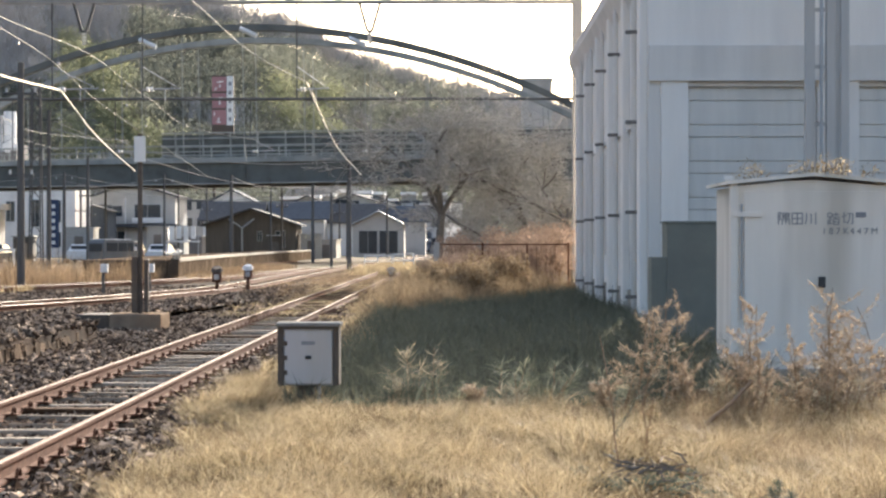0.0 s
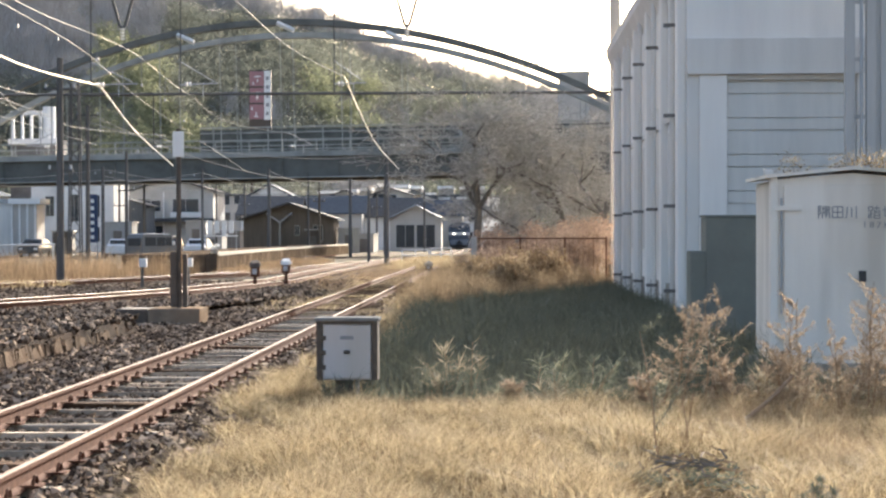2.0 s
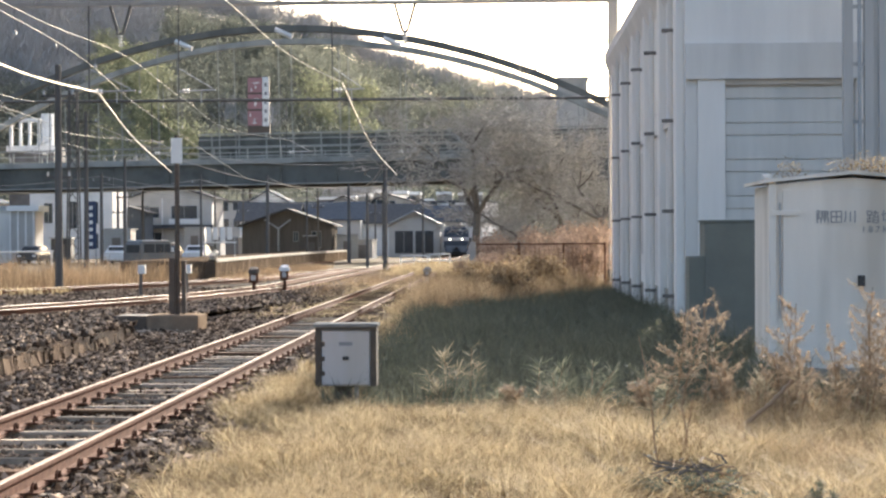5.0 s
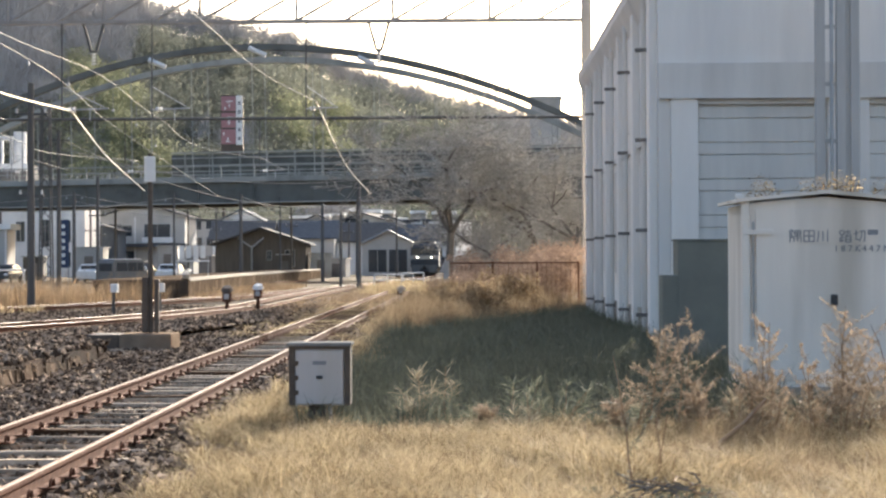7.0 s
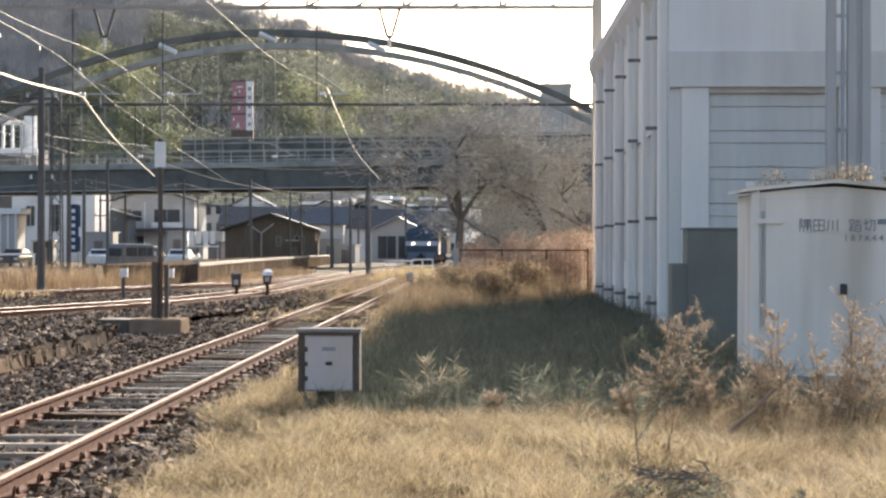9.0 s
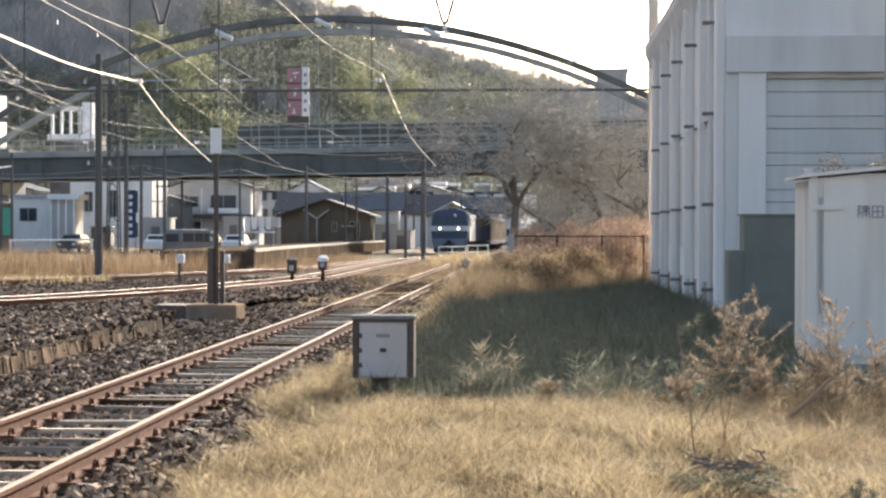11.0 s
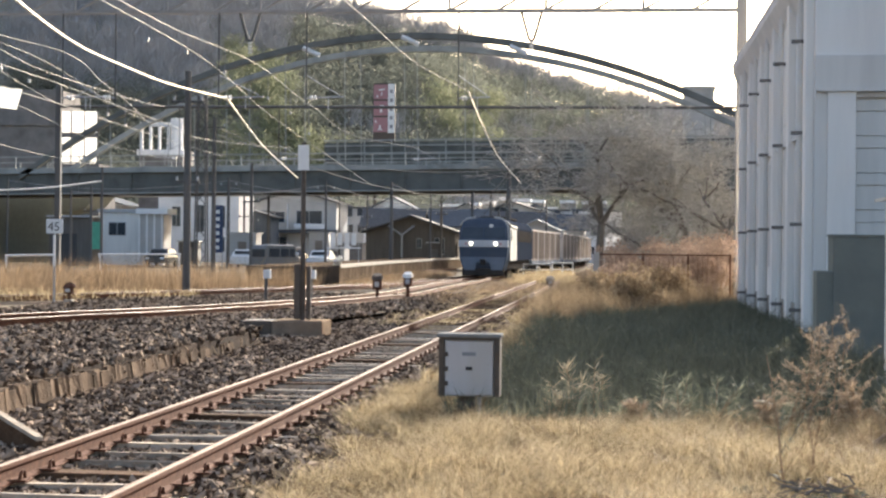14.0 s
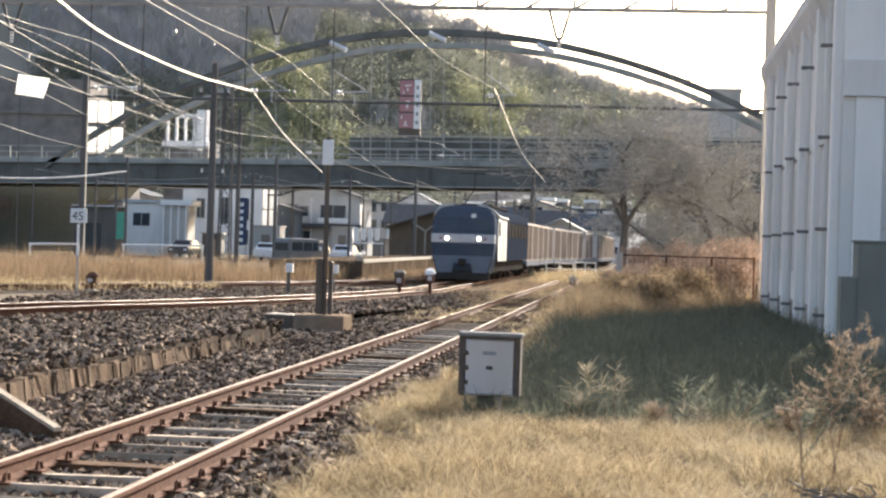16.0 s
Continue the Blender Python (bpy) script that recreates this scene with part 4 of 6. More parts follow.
for a, b in (((-0.85, -0.3, 0.8), (-0.85, -0.3, 3.1)), ((-0.85, -0.3, 3.1), (-2.25, -0.3, 4.05)), ((-0.85, -0.3, 3.1), (0.4, -0.3, 4.05))):
    part("gable_brace", bar(a, b, 0.11, n=6), M_GALV, station_hut, "pale forked post under the gable")
house("platform_shelter", (-9.6, 198, 0), 6.0, 5, 3.6, M_BEIGE, M_GALV, "grey gabled shelter at the platform end", ((-1.2, 1.7, 2.1, 2.6), (1.2, 1.7, 2.1, 2.6)), roof_h=1.6, category="shelter")


def back_row():
    """The crowded second row of town houses that fills the view below the bridge."""
    r = random.Random(12)
    walls = (M_WHITE, M_BEIGE, M_WHITE, M_CONC, M_BEIGE)
    roofs = (M_ROOF, M_ROOF_BLUE, M_ROOF, M_GALV)
    x = -84.0
    while x < -6:
        w, h = r.uniform(5.0, 9.0), r.uniform(4.8, 8.2)
        wins = []
        for z in ((1.8, 4.6, 7.0) if h > 6.5 else (1.8, 4.2)):
            if z < h - 0.4:
                for k in range(2 + (w > 7)):
                    wins.append((-w * 0.32 + k * w * 0.3 + r.uniform(-0.2, 0.2), z, r.uniform(0.8, 1.7), r.uniform(0.9, 1.5)))
        wall, roof = r.choice(walls), r.choice(roofs)
        tone = {M_WHITE: "white", M_BEIGE: "beige", M_CONC: "grey"}[wall]
        cover = {M_ROOF: "dark tiled", M_ROOF_BLUE: "blue sheet", M_GALV: "grey metal"}[roof]
        hs = house("town_house", (x + w / 2, r.uniform(222, 252), 0), w, 7, h, wall, roof, f"{tone} rendered town house with a {cover} roof", wins, r.uniform(0.9, 1.8), r.random() < 0.25, "house", r.uniform(-25, 25))
        if r.random() < 0.6:
            b = part("balcony", cube(-w * 0.4, w * 0.1, -0.9, 0, 3.0, 3.9), M_WHITE if r.random() < 0.6 else M_GALV, hs, "pale balcony front")
            part("balcony_roof", cube(-w * 0.42, w * 0.12, -1.0, 0, 5.6, 5.75), M_GALV, b)
        x += w + r.uniform(0.2, 1.2)
    r2 = random.Random(19)
    for i in range(14):     # sheds, racks and boards between the tracks and the houses
        x, y = r2.uniform(-50, -14), r2.uniform(150, 205)
        w, h = r2.uniform(1.2, 3.2), r2.uniform(1.6, 3.4)
        m, tone = r2.choice(((M_TIMBER, "dark timber"), (M_CONC_DARK, "dark grey"), (M_WHITE, "white"), (M_GALV, "grey metal"), (M_BLACK, "black")))
        sh = thing("store_shed", f"low {tone} store shed by the station road", "shed", "store sheds", at=(x, y, 0), turn=r2.uniform(-20, 20))
        part("body", cube(-w / 2, w / 2, 0, 2, -0.1, h, 0.02), m, sh)
        part("roof", cube(-w / 2 - 0.15, w / 2 + 0.15, -0.2, 2.2, h, h + 0.12), M_GALV, sh)
        part("door", cube(-0.4, 0.4, -0.04, 0, 0, h * 0.75), M_CONC_DARK, sh)
    for i in range(10):
        x, y = r2.uniform(-55, -8), r2.uniform(110, 205)
        drop_mast((x, y, 0), r2.uniform(5.5, 9.0), "slim utility pole in the station yard", 0.13, ((r2.uniform(4.5, 5.3), 0.6),))


back_row()


def clutter():
    """Loose buildings, signs, poles and parked cars about the station."""
    g = "houses beyond the station"
    b = thing("tower_block", "distant grey flat-roofed block on the skyline", "building", g, at=(13.6, 300, 0))
    part("wall", cube(-2.6, 2.6, 0, 6, 0, 30.2), M_BEIGE, b)
    part("parapet", cube(-2.8, 2.8, -0.2, 6.2, 30.2, 30.8), M_BEIGE, b)
    part("aerial", bar((1.9, 1, 30.8), (1.9, 1, 32.0), 0.08), M_GALV, b)
    b = thing("grey_building", "dull grey flat-faced building beyond the bridge", "building", g, at=(-69.0, 188, 0))
    part("wall", cube(-6, 5.0, 0, 8, 0, 19.5), M_CONC_DARK, b)
    part("cornice", cube(-6.2, 5.2, -0.3, 8, 15.4, 15.7), M_CONC_DARK, b)
    b = thing("lit_building", "white upper floor with panels made translucent to look sunlit", "building", g, at=(-58.3, 178, 0))
    part("block", cube(-2.3, 2.3, 0.1, 6, 0, 10.5), M_CONC_DARK, b)
    for x in (-2.32, -0.86, 0.6, 2.06):
        part("frame_post", cube(x, x + 0.12, 0.0, 0.12, 10.5, 16.3), M_MAST, b)
    part("frame_beam", cube(-2.3, 2.2, 0.06, 0.16, 13.4, 13.9), M_CONC_DARK, b)
    for z0, z1 in ((10.6, 13.4), (13.9, 16.2)):
        for i in range(3):
            # Translucent only so that these shaded faces look sunlit.
            part("panel", cube(-2.2 + i * 1.45, -0.85 + i * 1.45, 0.0, 0.05, z0, z1, 0.01), M_SHEET, b)
    b = thing("roof_frame", "white steel roof frame on a distant building", "building", g, at=(-55.2, 200, 0))
    part("block", cube(-2.8, 2.6, 0.2, 6, 0, 13.4), M_CONC_DARK, b)
    for x in (-2.6, -1.5, -0.4, 0.7):
        part("upright", cube(x, x + 0.3, 0, 0.3, 13.4, 16.4), M_WHITE, b)
    part("head", cube(-2.7, 1.2, 0, 0.3, 16.2, 16.7), M_WHITE, b)
    part("tank", bar((1.8, 0.5, 13.4), (1.8, 0.5, 17.2), 0.75, n=16), M_WHITE, b, "white round tank")
    part("band", cube(-3.0, 2.8, -0.1, 0.2, 12.6, 13.4), M_WHITE, b)
    b = thing("dark_canopy", "dark workshop with a sloping canopy under the bridge", "building", g, at=(-60.0, 163, 0))
    bm = bmesh.new()
    prism(bm, [(-9, -0.5), (4.0, -0.5), (4.0, 4.6), (7.4, 5.4), (9.0, 7.2), (-9, 7.6)], 0, 6)
    part("shell", bm, M_CABINET, b)
    part("pale_bay", cube(-5.2, -2.6, -0.06, 0, 3.0, 5.2), M_CONC_DARK, b)
    b = thing("brown_shed", "small brown tin shed with a dark doorway", "shed", g, at=(-46.6, 140, 0))
    part("wall", cube(-1.7, 1.8, 0, 3, -0.3, 4.1), M_TIMBER, b)
    part("roof", cube(-1.9, 2.0, -0.3, 3.2, 4.1, 4.25), M_GALV, b)
    part("doorway", cube(-0.9, 0.7, -0.04, 0, -0.2, 2.7), M_BLACK, b)
    part("net", cube(2.0, 3.0, -0.2, -0.1, 1.4, 3.7), mat("green netting", (0.12, 0.42, 0.28), (0.09, 0.33, 0.22), 3, 0.8), b, "green netting")
    house("pale_shed", (-45.2, 150, 0), 3.6, 4, 4.7, M_SHUTTER, M_GALV, "pale blue-grey prefabricated shed with one window", ((-0.2, 3.25, 1.5, 1.1),), flat=True, category="shed")
    b = thing("glass_porch", "white glazed porch beside the prefabricated shed", "porch", g, at=(-42.2, 150, 0))
    part("roof", cube(-1.4, 1.5, -0.4, 3, 4.6, 5.1), M_WHITE, b)
    for x in (-1.2, -0.5, 0.2, 0.9):
        part("post", cube(x, x + 0.14, -0.2, -0.06, 0, 4.6), M_WHITE, b)
    part("back", cube(-1.2, 1.1, 0, 2.6, -0.2, 4.6), M_BEIGE, b)
    s = thing("blue_sign", "tall dark blue advertising board with white marks", "sign", at=(-33.7, 140, 0))
    part("board", cube(-0.42, 0.42, 0, 0.15, 1.2, 5.2), mat("blue sign paint", (0.05, 0.07, 0.125), (0.04, 0.058, 0.105), 2, 0.7, spec=0.1), s)
    for i in range(6):
        part("white_bar", cube(-0.14, 0.14, -0.04, 0, 1.5 + i * 0.6, 1.8 + i * 0.6), M_PALE, s)
    for x in (-0.4, 0.4):
        part("leg", bar((x, 0.1, -0.1), (x, 0.1, 1.3), 0.06), M_GALV, s)
    # Added translucent sheet that stands in for a bright sun glint.
    s = thing("lit_hoarding", "tilted translucent white sheet in place of a sun glint", "hoarding", at=(-48.6, 130, 0))
    bm = bmesh.new()
    prism(bm, [(-1.4, 12.7), (0.9, 12.4), (1.4, 14.0), (-1.2, 14.3)], 0, 0.1)
    part("sheet", bm, M_SHEET, s)
    # Added support for the sheet; the place has no such mast.
    part("mast", bar((-1.0, 0.05, -0.2), (-1.0, 0.05, 12.8), 0.05), M_MAST, s)
    house("blue_house", (-44.3, 202, 0), 4.4, 5, 5.4, M_ROOF_BLUE, M_ROOF, "small blue-clad house with white sign", ((-0.6, 4.4, 1.1, 0.9),), roof_h=0.7)
    f = thing("panel_fence", "row of white notice panels on the platform", "fence", at=(-16.6, 100, 0.85))
    for i in range(4):
        part("panel", cube(-0.6 + i * 0.42, -0.32 + i * 0.42, 0, 0.05, 0.9 + 0.1 * (i % 2), 1.75), M_PALE, f)
    part("rail", cube(-0.8, 1.2, 0, 0.06, 0.8, 0.88), M_PALE, f)
    for x in (-0.7, 1.1):
        part("post", bar((x, 0.03, 0), (x, 0.03, 1.2), 0.03), M_GALV, f)
    s = thing("plant_tub", "tub with white blossoms on the platform end", "planter", at=(-12.75, 76.0, 0.85))
    part("tub", bar((0, 0, 0), (0, 0, 0.22), 0.16, 0.2, 10), M_CONC, s)
    rs = np.random.default_rng(8)
    v, fc = leaf_cloud([(0.1, 0, 0.38), (-0.12, 0, 0.32), (0, 0, 0.25)], [0.16, 0.14, 0.15], 30, 0.05, rs)
    joined("blossoms", v, fc, M_PALE, parent=s, kind="", label="white blossoms")
    for i, (x, y, z, h) in enumerate(((-24.1, 99.0, 0, 9.4), (-7.7, 101.0, 0, 4.6), (-6.5, 99.0, 0, 6.6), (-21.0, 120, 0, 6.5), (-17.6, 130, 0.85, 6.0), (-16.8, 150, 0.85, 6.5), (-30.0, 128, 0, 7.0), (-36.5, 110, 0, 5.5), (-12.2, 140, 0, 6.5), (-27.5, 165, 0, 7.5), (-11.0, 165, 0, 7.0), (-52.0, 140, 0, 7.5), (-40.0, 88.0, 0, 5.6), (-29.7, 95.0, 0, 6.2))):
        drop_mast((x, y, z), h, "slim dark line pole near the station", 0.1 if i % 2 else 0.15, ((h - 0.6, 0.7),) if i % 3 == 0 else ())
    lat = thing("lattice_mast", "dark steel lattice mast beside the line", "mast", at=(-24.6, 98.0, 0))
    for x in (-0.35, 0.35):
        for y in (-0.3, 0.3):
            part("leg", bar((x, y, -0.1), (x * 0.6, y * 0.6, 10.6), 0.05, n=5), M_MAST, lat)
    for i in range(11):
        z = 0.3 + i * 0.95
        part("brace", bar((-0.34, -0.3, z), (0.34, -0.3, z + 0.9), 0.03, n=4), M_MAST, lat)
        part("brace", bar((0.34, -0.3, z), (-0.34, -0.3, z + 0.9), 0.03, n=4), M_MAST, lat)
    for x, y, w, m, lb in ((-25.7, 130, 1.75, M_CAR, "dark parked car by the station"), (-23.6, 131, 1.7, M_CARWHITE, "white parked car by the station"), (-30.5, 134, 1.75, M_CARWHITE, "white parked van by the station"), (-38.0, 136, 1.75, M_CAR, "dark parked car by the road")):
        car(x, y, w, m, lb)
    for x, y in ((-10.6, 50.2), (-9.3, 50.6)):
        k = thing("cable_post", "short grey post with a white cap", "post", "cable posts", at=(x, y, 0))
        part("stem", bar((0, 0, -0.05), (0, 0, 0.75), 0.05), M_MAST, k)
        part("cap", cube(-0.08, 0.14, -0.08, 0.08, 0.72, 0.98, 0.02), M_PALE, k, "white cap")
    for x, y, l in ((-25.0, 70, 2.2), (-26.0, 90, 4.6)):
        k = thing("guard_rail", "low white pipe rail in the dead grass", "rail", "guard rails", at=(x, y, 0))
        part("pipe", bar((-l / 2, 0, 1.2), (l / 2, 0, 1.25), 0.05), M_PALE, k)
        for s2 in (-1, 1):
            part("post", bar((s2 * l * 0.48, 0, -0.05), (s2 * l * 0.48, 0, 1.22), 0.06), M_PALE, k)


def car(x, y, w, m, label):
    c = thing("parked_car", label, "car", "parked cars", at=(x, y, 0))
    bm = bmesh.new()
    h = w / 2
    rows = [(0.0, 0.35, 0.95, 0.75), (1.0, 0.35, 1.0, 0.95), (1.7, 0.3, 1.5, 0.8), (3.3, 0.3, 1.5, 0.8), (4.0, 0.35, 1.0, 0.95), (4.3, 0.4, 0.9, 0.8)]
    prev = None
    for yy, z0, z1, k in rows:
        ring = [bm.verts.new(p) for p in ((-h * 0.95, yy, z0), (h * 0.95, yy, z0), (h, yy, 0.8), (h * k, yy, z1), (-h * k, yy, z1), (-h, yy, 0.8))]
        if prev:
            for j in range(6):
                bm.faces.new((prev[j], prev[(j + 1) % 6], ring[(j + 1) % 6], ring[j]))
        else:
            bm.faces.new(ring[::-1])
        prev = ring
    bm.faces.new(prev)
    bmesh.ops.recalc_face_normals(bm, faces=bm.faces)
    part("body", bm, m, c)
    part("windscreen", cube(-h * 0.72, h * 0.72, 1.15, 1.35, 1.05, 1.4, 0.02), M_GLASS, c)
    for s in (-1, 1):
        for yy in (0.8, 3.5):
            part("wheel", bar((s * (h - 0.15), yy, 0.31), (s * (h + 0.02), yy, 0.31), 0.31, n=14), M_BLACK, c)
        part("headlight", cube(s * h * 0.7 - 0.15, s * h * 0.7 + 0.15, -0.04, 0.05, 0.62, 0.78, 0.02), M_PALE, c)


clutter()


def van(at, turn):
    """A boxy dark van with glazed sides and a roof highlight put into white paint."""
    c = thing("parked_van", "dull grey boxy van with a roof highlight in white, parked", "van", "parked cars", at=at, turn=turn)
    bm = bmesh.new()
    prof = [(-1.65, 0.3), (1.7, 0.3), (1.7, 0.85), (1.35, 1.05), (0.95, 1.78), (-1.5, 1.82), (-1.68, 1.6)]
    prism(bm, prof, -0.74, 0.74)
    body = part("body", bm, M_VAN, c, "dull grey paint")
    # The bright reflection on the roof is put into this white panel.
    part("roof", cube(-1.45, 0.9, -0.66, 0.66, 1.81, 1.87, 0.02), M_CARWHITE, c, "roof highlight as a white panel")
    for s in (-1, 1):
        for x0, x1 in ((-1.4, -0.45), (-0.35, 0.4), (0.48, 0.95)):
            part("side_window", cube(x0, x1, s * 0.745 - 0.012, s * 0.745 + 0.012, 1.05, 1.62, 0.005), M_GLASS, body)
        part("sill", cube(-1.6, 1.6, s * 0.75 - 0.015, s * 0.75 + 0.015, 0.42, 0.5), M_GALV, body)
        for x in (-1.1, 1.15):
            part("wheel", bar((x, s * 0.62, 0.28), (x, s * 0.76, 0.28), 0.28, n=14), M_BLACK, c)
        part("mirror", cube(1.0, 1.12, s * 0.84 - 0.08, s * 0.84 + 0.08, 1.1, 1.35, 0.02), M_PALE, c)
    part("rear_window", cube(-1.7, -1.62, -0.6, 0.6, 1.05, 1.55, 0.01), M_GLASS, body)
    part("bumper", cube(-1.76, -1.62, -0.7, 0.7, 0.34, 0.52, 0.02), M_GALV, c)


van((-22.9, 112.0, 0), 55)


def roof_rows():
    """Tiled roofs seen side-on, and above them terrace fronts with white strips for sunlit roofs."""
    for i, (x, y, w, h, rh) in enumerate(((-25.0, 214, 7, 4.4, 2.3), (-17.2, 218, 7.5, 4.6, 2.2), (-10.2, 222, 6.5, 4.2, 2.4), (-4.6, 226, 6.0, 4.4, 2.0))):
        house("roofed_house", (x, y, 0), w, 7.0, h, M_BEIGE if i % 2 else M_WHITE, M_ROOF_BLUE if i % 2 else M_ROOF, "town house whose long tiled roof faces the tracks", (), rh, turn=90)
    r = random.Random(77)
    x = -27.0
    while x < -3:
        w = r.uniform(1.4, 3.6)
        z = r.uniform(7.9, 9.5)
        t = thing("terrace_house", "distant terrace house topped by a white strip for a sunlit roof", "house", "houses beyond the station", at=(x + w / 2, r.uniform(253, 259), 0))
        part("wall", cube(-w / 2, w / 2, 0, 4, 0, z - 0.25), (M_BEIGE, M_CONC_DARK, M_CONC)[len(t.name) % 3 if w < 3 else 1], t)
        # Sunlight on far roofs put into a white strip along the top.
        part("parapet", cube(-w / 2 - 0.1, w / 2 + 0.1, -0.2, 4.1, z - 0.25, z + 0.2), M_WHITE, t, "white strip for a sunlit roof")
        for k in range(int(w / 1.4)):
            part("window", cube(-w / 2 + 0.3 + k * 1.4, -w / 2 + 1.1 + k * 1.4, -0.05, 0.0, z - 2.4, z - 1.2), M_GLASS, t)
        x += w + r.uniform(0.0, 1.0)


roof_rows()


def tall_sign():
    s = thing("tall_sign", "tall white and red vertical sign board above the bridge", "sign", at=(-32.3, 230, 0))
    part("frame", cube(-1.5, 1.5, 0.05, 0.5, 10.0, 24.4), M_DARKSTEEL, s)
    part("white_strip", cube(0.55, 1.45, 0.0, 0.08, 17.6, 24.3), M_PALE, s)
    rs = random.Random(6)
    for i in range(3):
        z = 22.2 - i * 2.25
        p = part("sign_field", cube(-1.45, 0.5, 0.0, 0.06, z, z + 2.0), M_RED, s, "faded red field")
        for _ in range(4):
            x0, z0 = rs.uniform(-1.3, -0.2), z + rs.uniform(0.15, 1.5)
            long = rs.random() < 0.5
            part("white_bar", cube(x0, x0 + (0.55 if long else 0.16), -0.06, 0.0, z0, z0 + (0.16 if long else 0.4)), M_PALE, p)
    for i in range(5):
        part("dark_mark", cube(0.8, 1.2, -0.05, 0.0, 18.2 + i * 1.2, 18.7 + i * 1.2), M_INK, s)
    for x in (-1.2, 1.2):
        part("leg", bar((x, 0.3, 0), (x, 0.3, 12), 0.2), M_DARKSTEEL, s)


tall_sign()


def platform():
    p = thing("platform", "low weathered concrete station platform", "platform", kind="structure")
    edge = spline([(-12.4, 74.5), (-13.6, 100), (-14.6, 140), (-15.2, 195), (-15.4, 215)], 2.0)
    bm = sweep(bmesh.new(), edge, [(-4.2, -0.1), (-4.2, 0.85), (0.0, 0.85), (0.0, -0.1)])
    bm.faces.new([v for v in list(bm.verts)[:4]])
    part("deck", bm, M_PLATFORM, p, "brown stone platform body")
    bm = sweep(bmesh.new(), edge, [(-0.35, 0.86), (-0.35, 0.93), (0.06, 0.93), (0.06, 0.78), (0.0, 0.78)])
    part("edge_stones", bm, M_CONC, p, "pale platform edge")
    for i in range(8):
        part("end_block", cube(-16.5 + i * 0.52, -16.0 + i * 0.52, 74.2, 74.5, 0, 0.82, 0.02), M_PLATFORM, p)


platform()


# ---- the hill ----
def hill_top(x):
    return np.interp(x, [-500, -300, -210, -122, -80, -42, -32, -17, -2, 13, 30, 90, 200, 500], [110, 124, 104, 77.0, 66.5, 57.0, 50.0, 45.0, 41.0, 38.0, 34.5, 26, 16, 8])


def hill_z(x, y):
    u = min(max((y - 262) / 190.0, 0), 1)
    s = 0.55 * u + 0.45 * u * u * (3 - 2 * u)
    back = min(max((y - 470) / 300.0, 0), 1)
    return float(hill_top(x)) * s * (1 - 0.5 * back) - 1.0 + 2.5 * noise.noise((x * 0.03, y * 0.03, 3))


def build_hill():
    xs, ys = np.linspace(-520, 520, 120), np.concatenate([np.linspace(258, 470, 40), np.linspace(490, 900, 10)])
    verts = [(x, y, hill_z(x, y) - 2.0) for y in ys for x in xs]
    nx = len(xs)
    faces = [(j * nx + i, j * nx + i + 1, (j + 1) * nx + i + 1, (j + 1) * nx + i) for j in range(len(ys) - 1) for i in range(nx - 1)]
    joined("hill", verts, faces, M_HILL, "wooded hill slope behind the town", "hill", "structure")


build_hill()


def woods():
    rs = np.random.default_rng(3)
    green, bamboo, bare = [], [], []
    for _ in range(3200):
        y = rs.uniform(264, 462)
        x = rs.uniform(-0.37, 0.10) * y
        z = hill_z(x, y)
        high = (y - 262) / 190
        r = rs.uniform(2.2, 4.6)
        patch = noise.noise((x * 0.028, y * 0.028, 5))
        if -0.24 * y < x < -0.07 * y and 0.3 < high < 0.66 and patch > 0.0:
            bamboo.append((x, y, z + 2.0, r * 0.85))
        elif (x < -0.2 * y and high > 0.5) or high > 0.88 or patch < -0.36:
            bare.append((x, y, z, r))
        else:
            green.append((x, y, z + 1.0, r))
    for pts, m, nm, lb in ((green, M_LEAF, "hill_woods", "dull green evergreen woods on the hill"), (bamboo, M_BAMBOO, "bamboo_grove", "yellow-green bamboo grove on the hill")):
        a = np.array(pts)
        v, f = leaf_cloud(a[:, :3], a[:, 3], 230, 0.29, rs, 1.15)
        joined(nm, v, f, m, lb, "woods")
    v, f = [], []
    for x, y, z, r in bare:
        for _ in range(110):
            a = Vector((x + rs.normal(0, r * 0.4), y + rs.normal(0, r * 0.4), z + rs.uniform(-1, r * 1.2)))
            b = a + Vector((rs.normal(0, 1.2), rs.normal(0, 1.2), rs.uniform(1.0, 3.4)))
            w = rs.uniform(0.04, 0.1)
            i = len(v)
            v += [(a.x - w, a.y, a.z), (a.x + w, a.y, a.z), (b.x, b.y, b.z)]
            f.append((i, i + 1, i + 2))
    joined("bare_woods", v, f, M_BARE, "leafless grey-brown woods near the ridge", "woods")


woods()


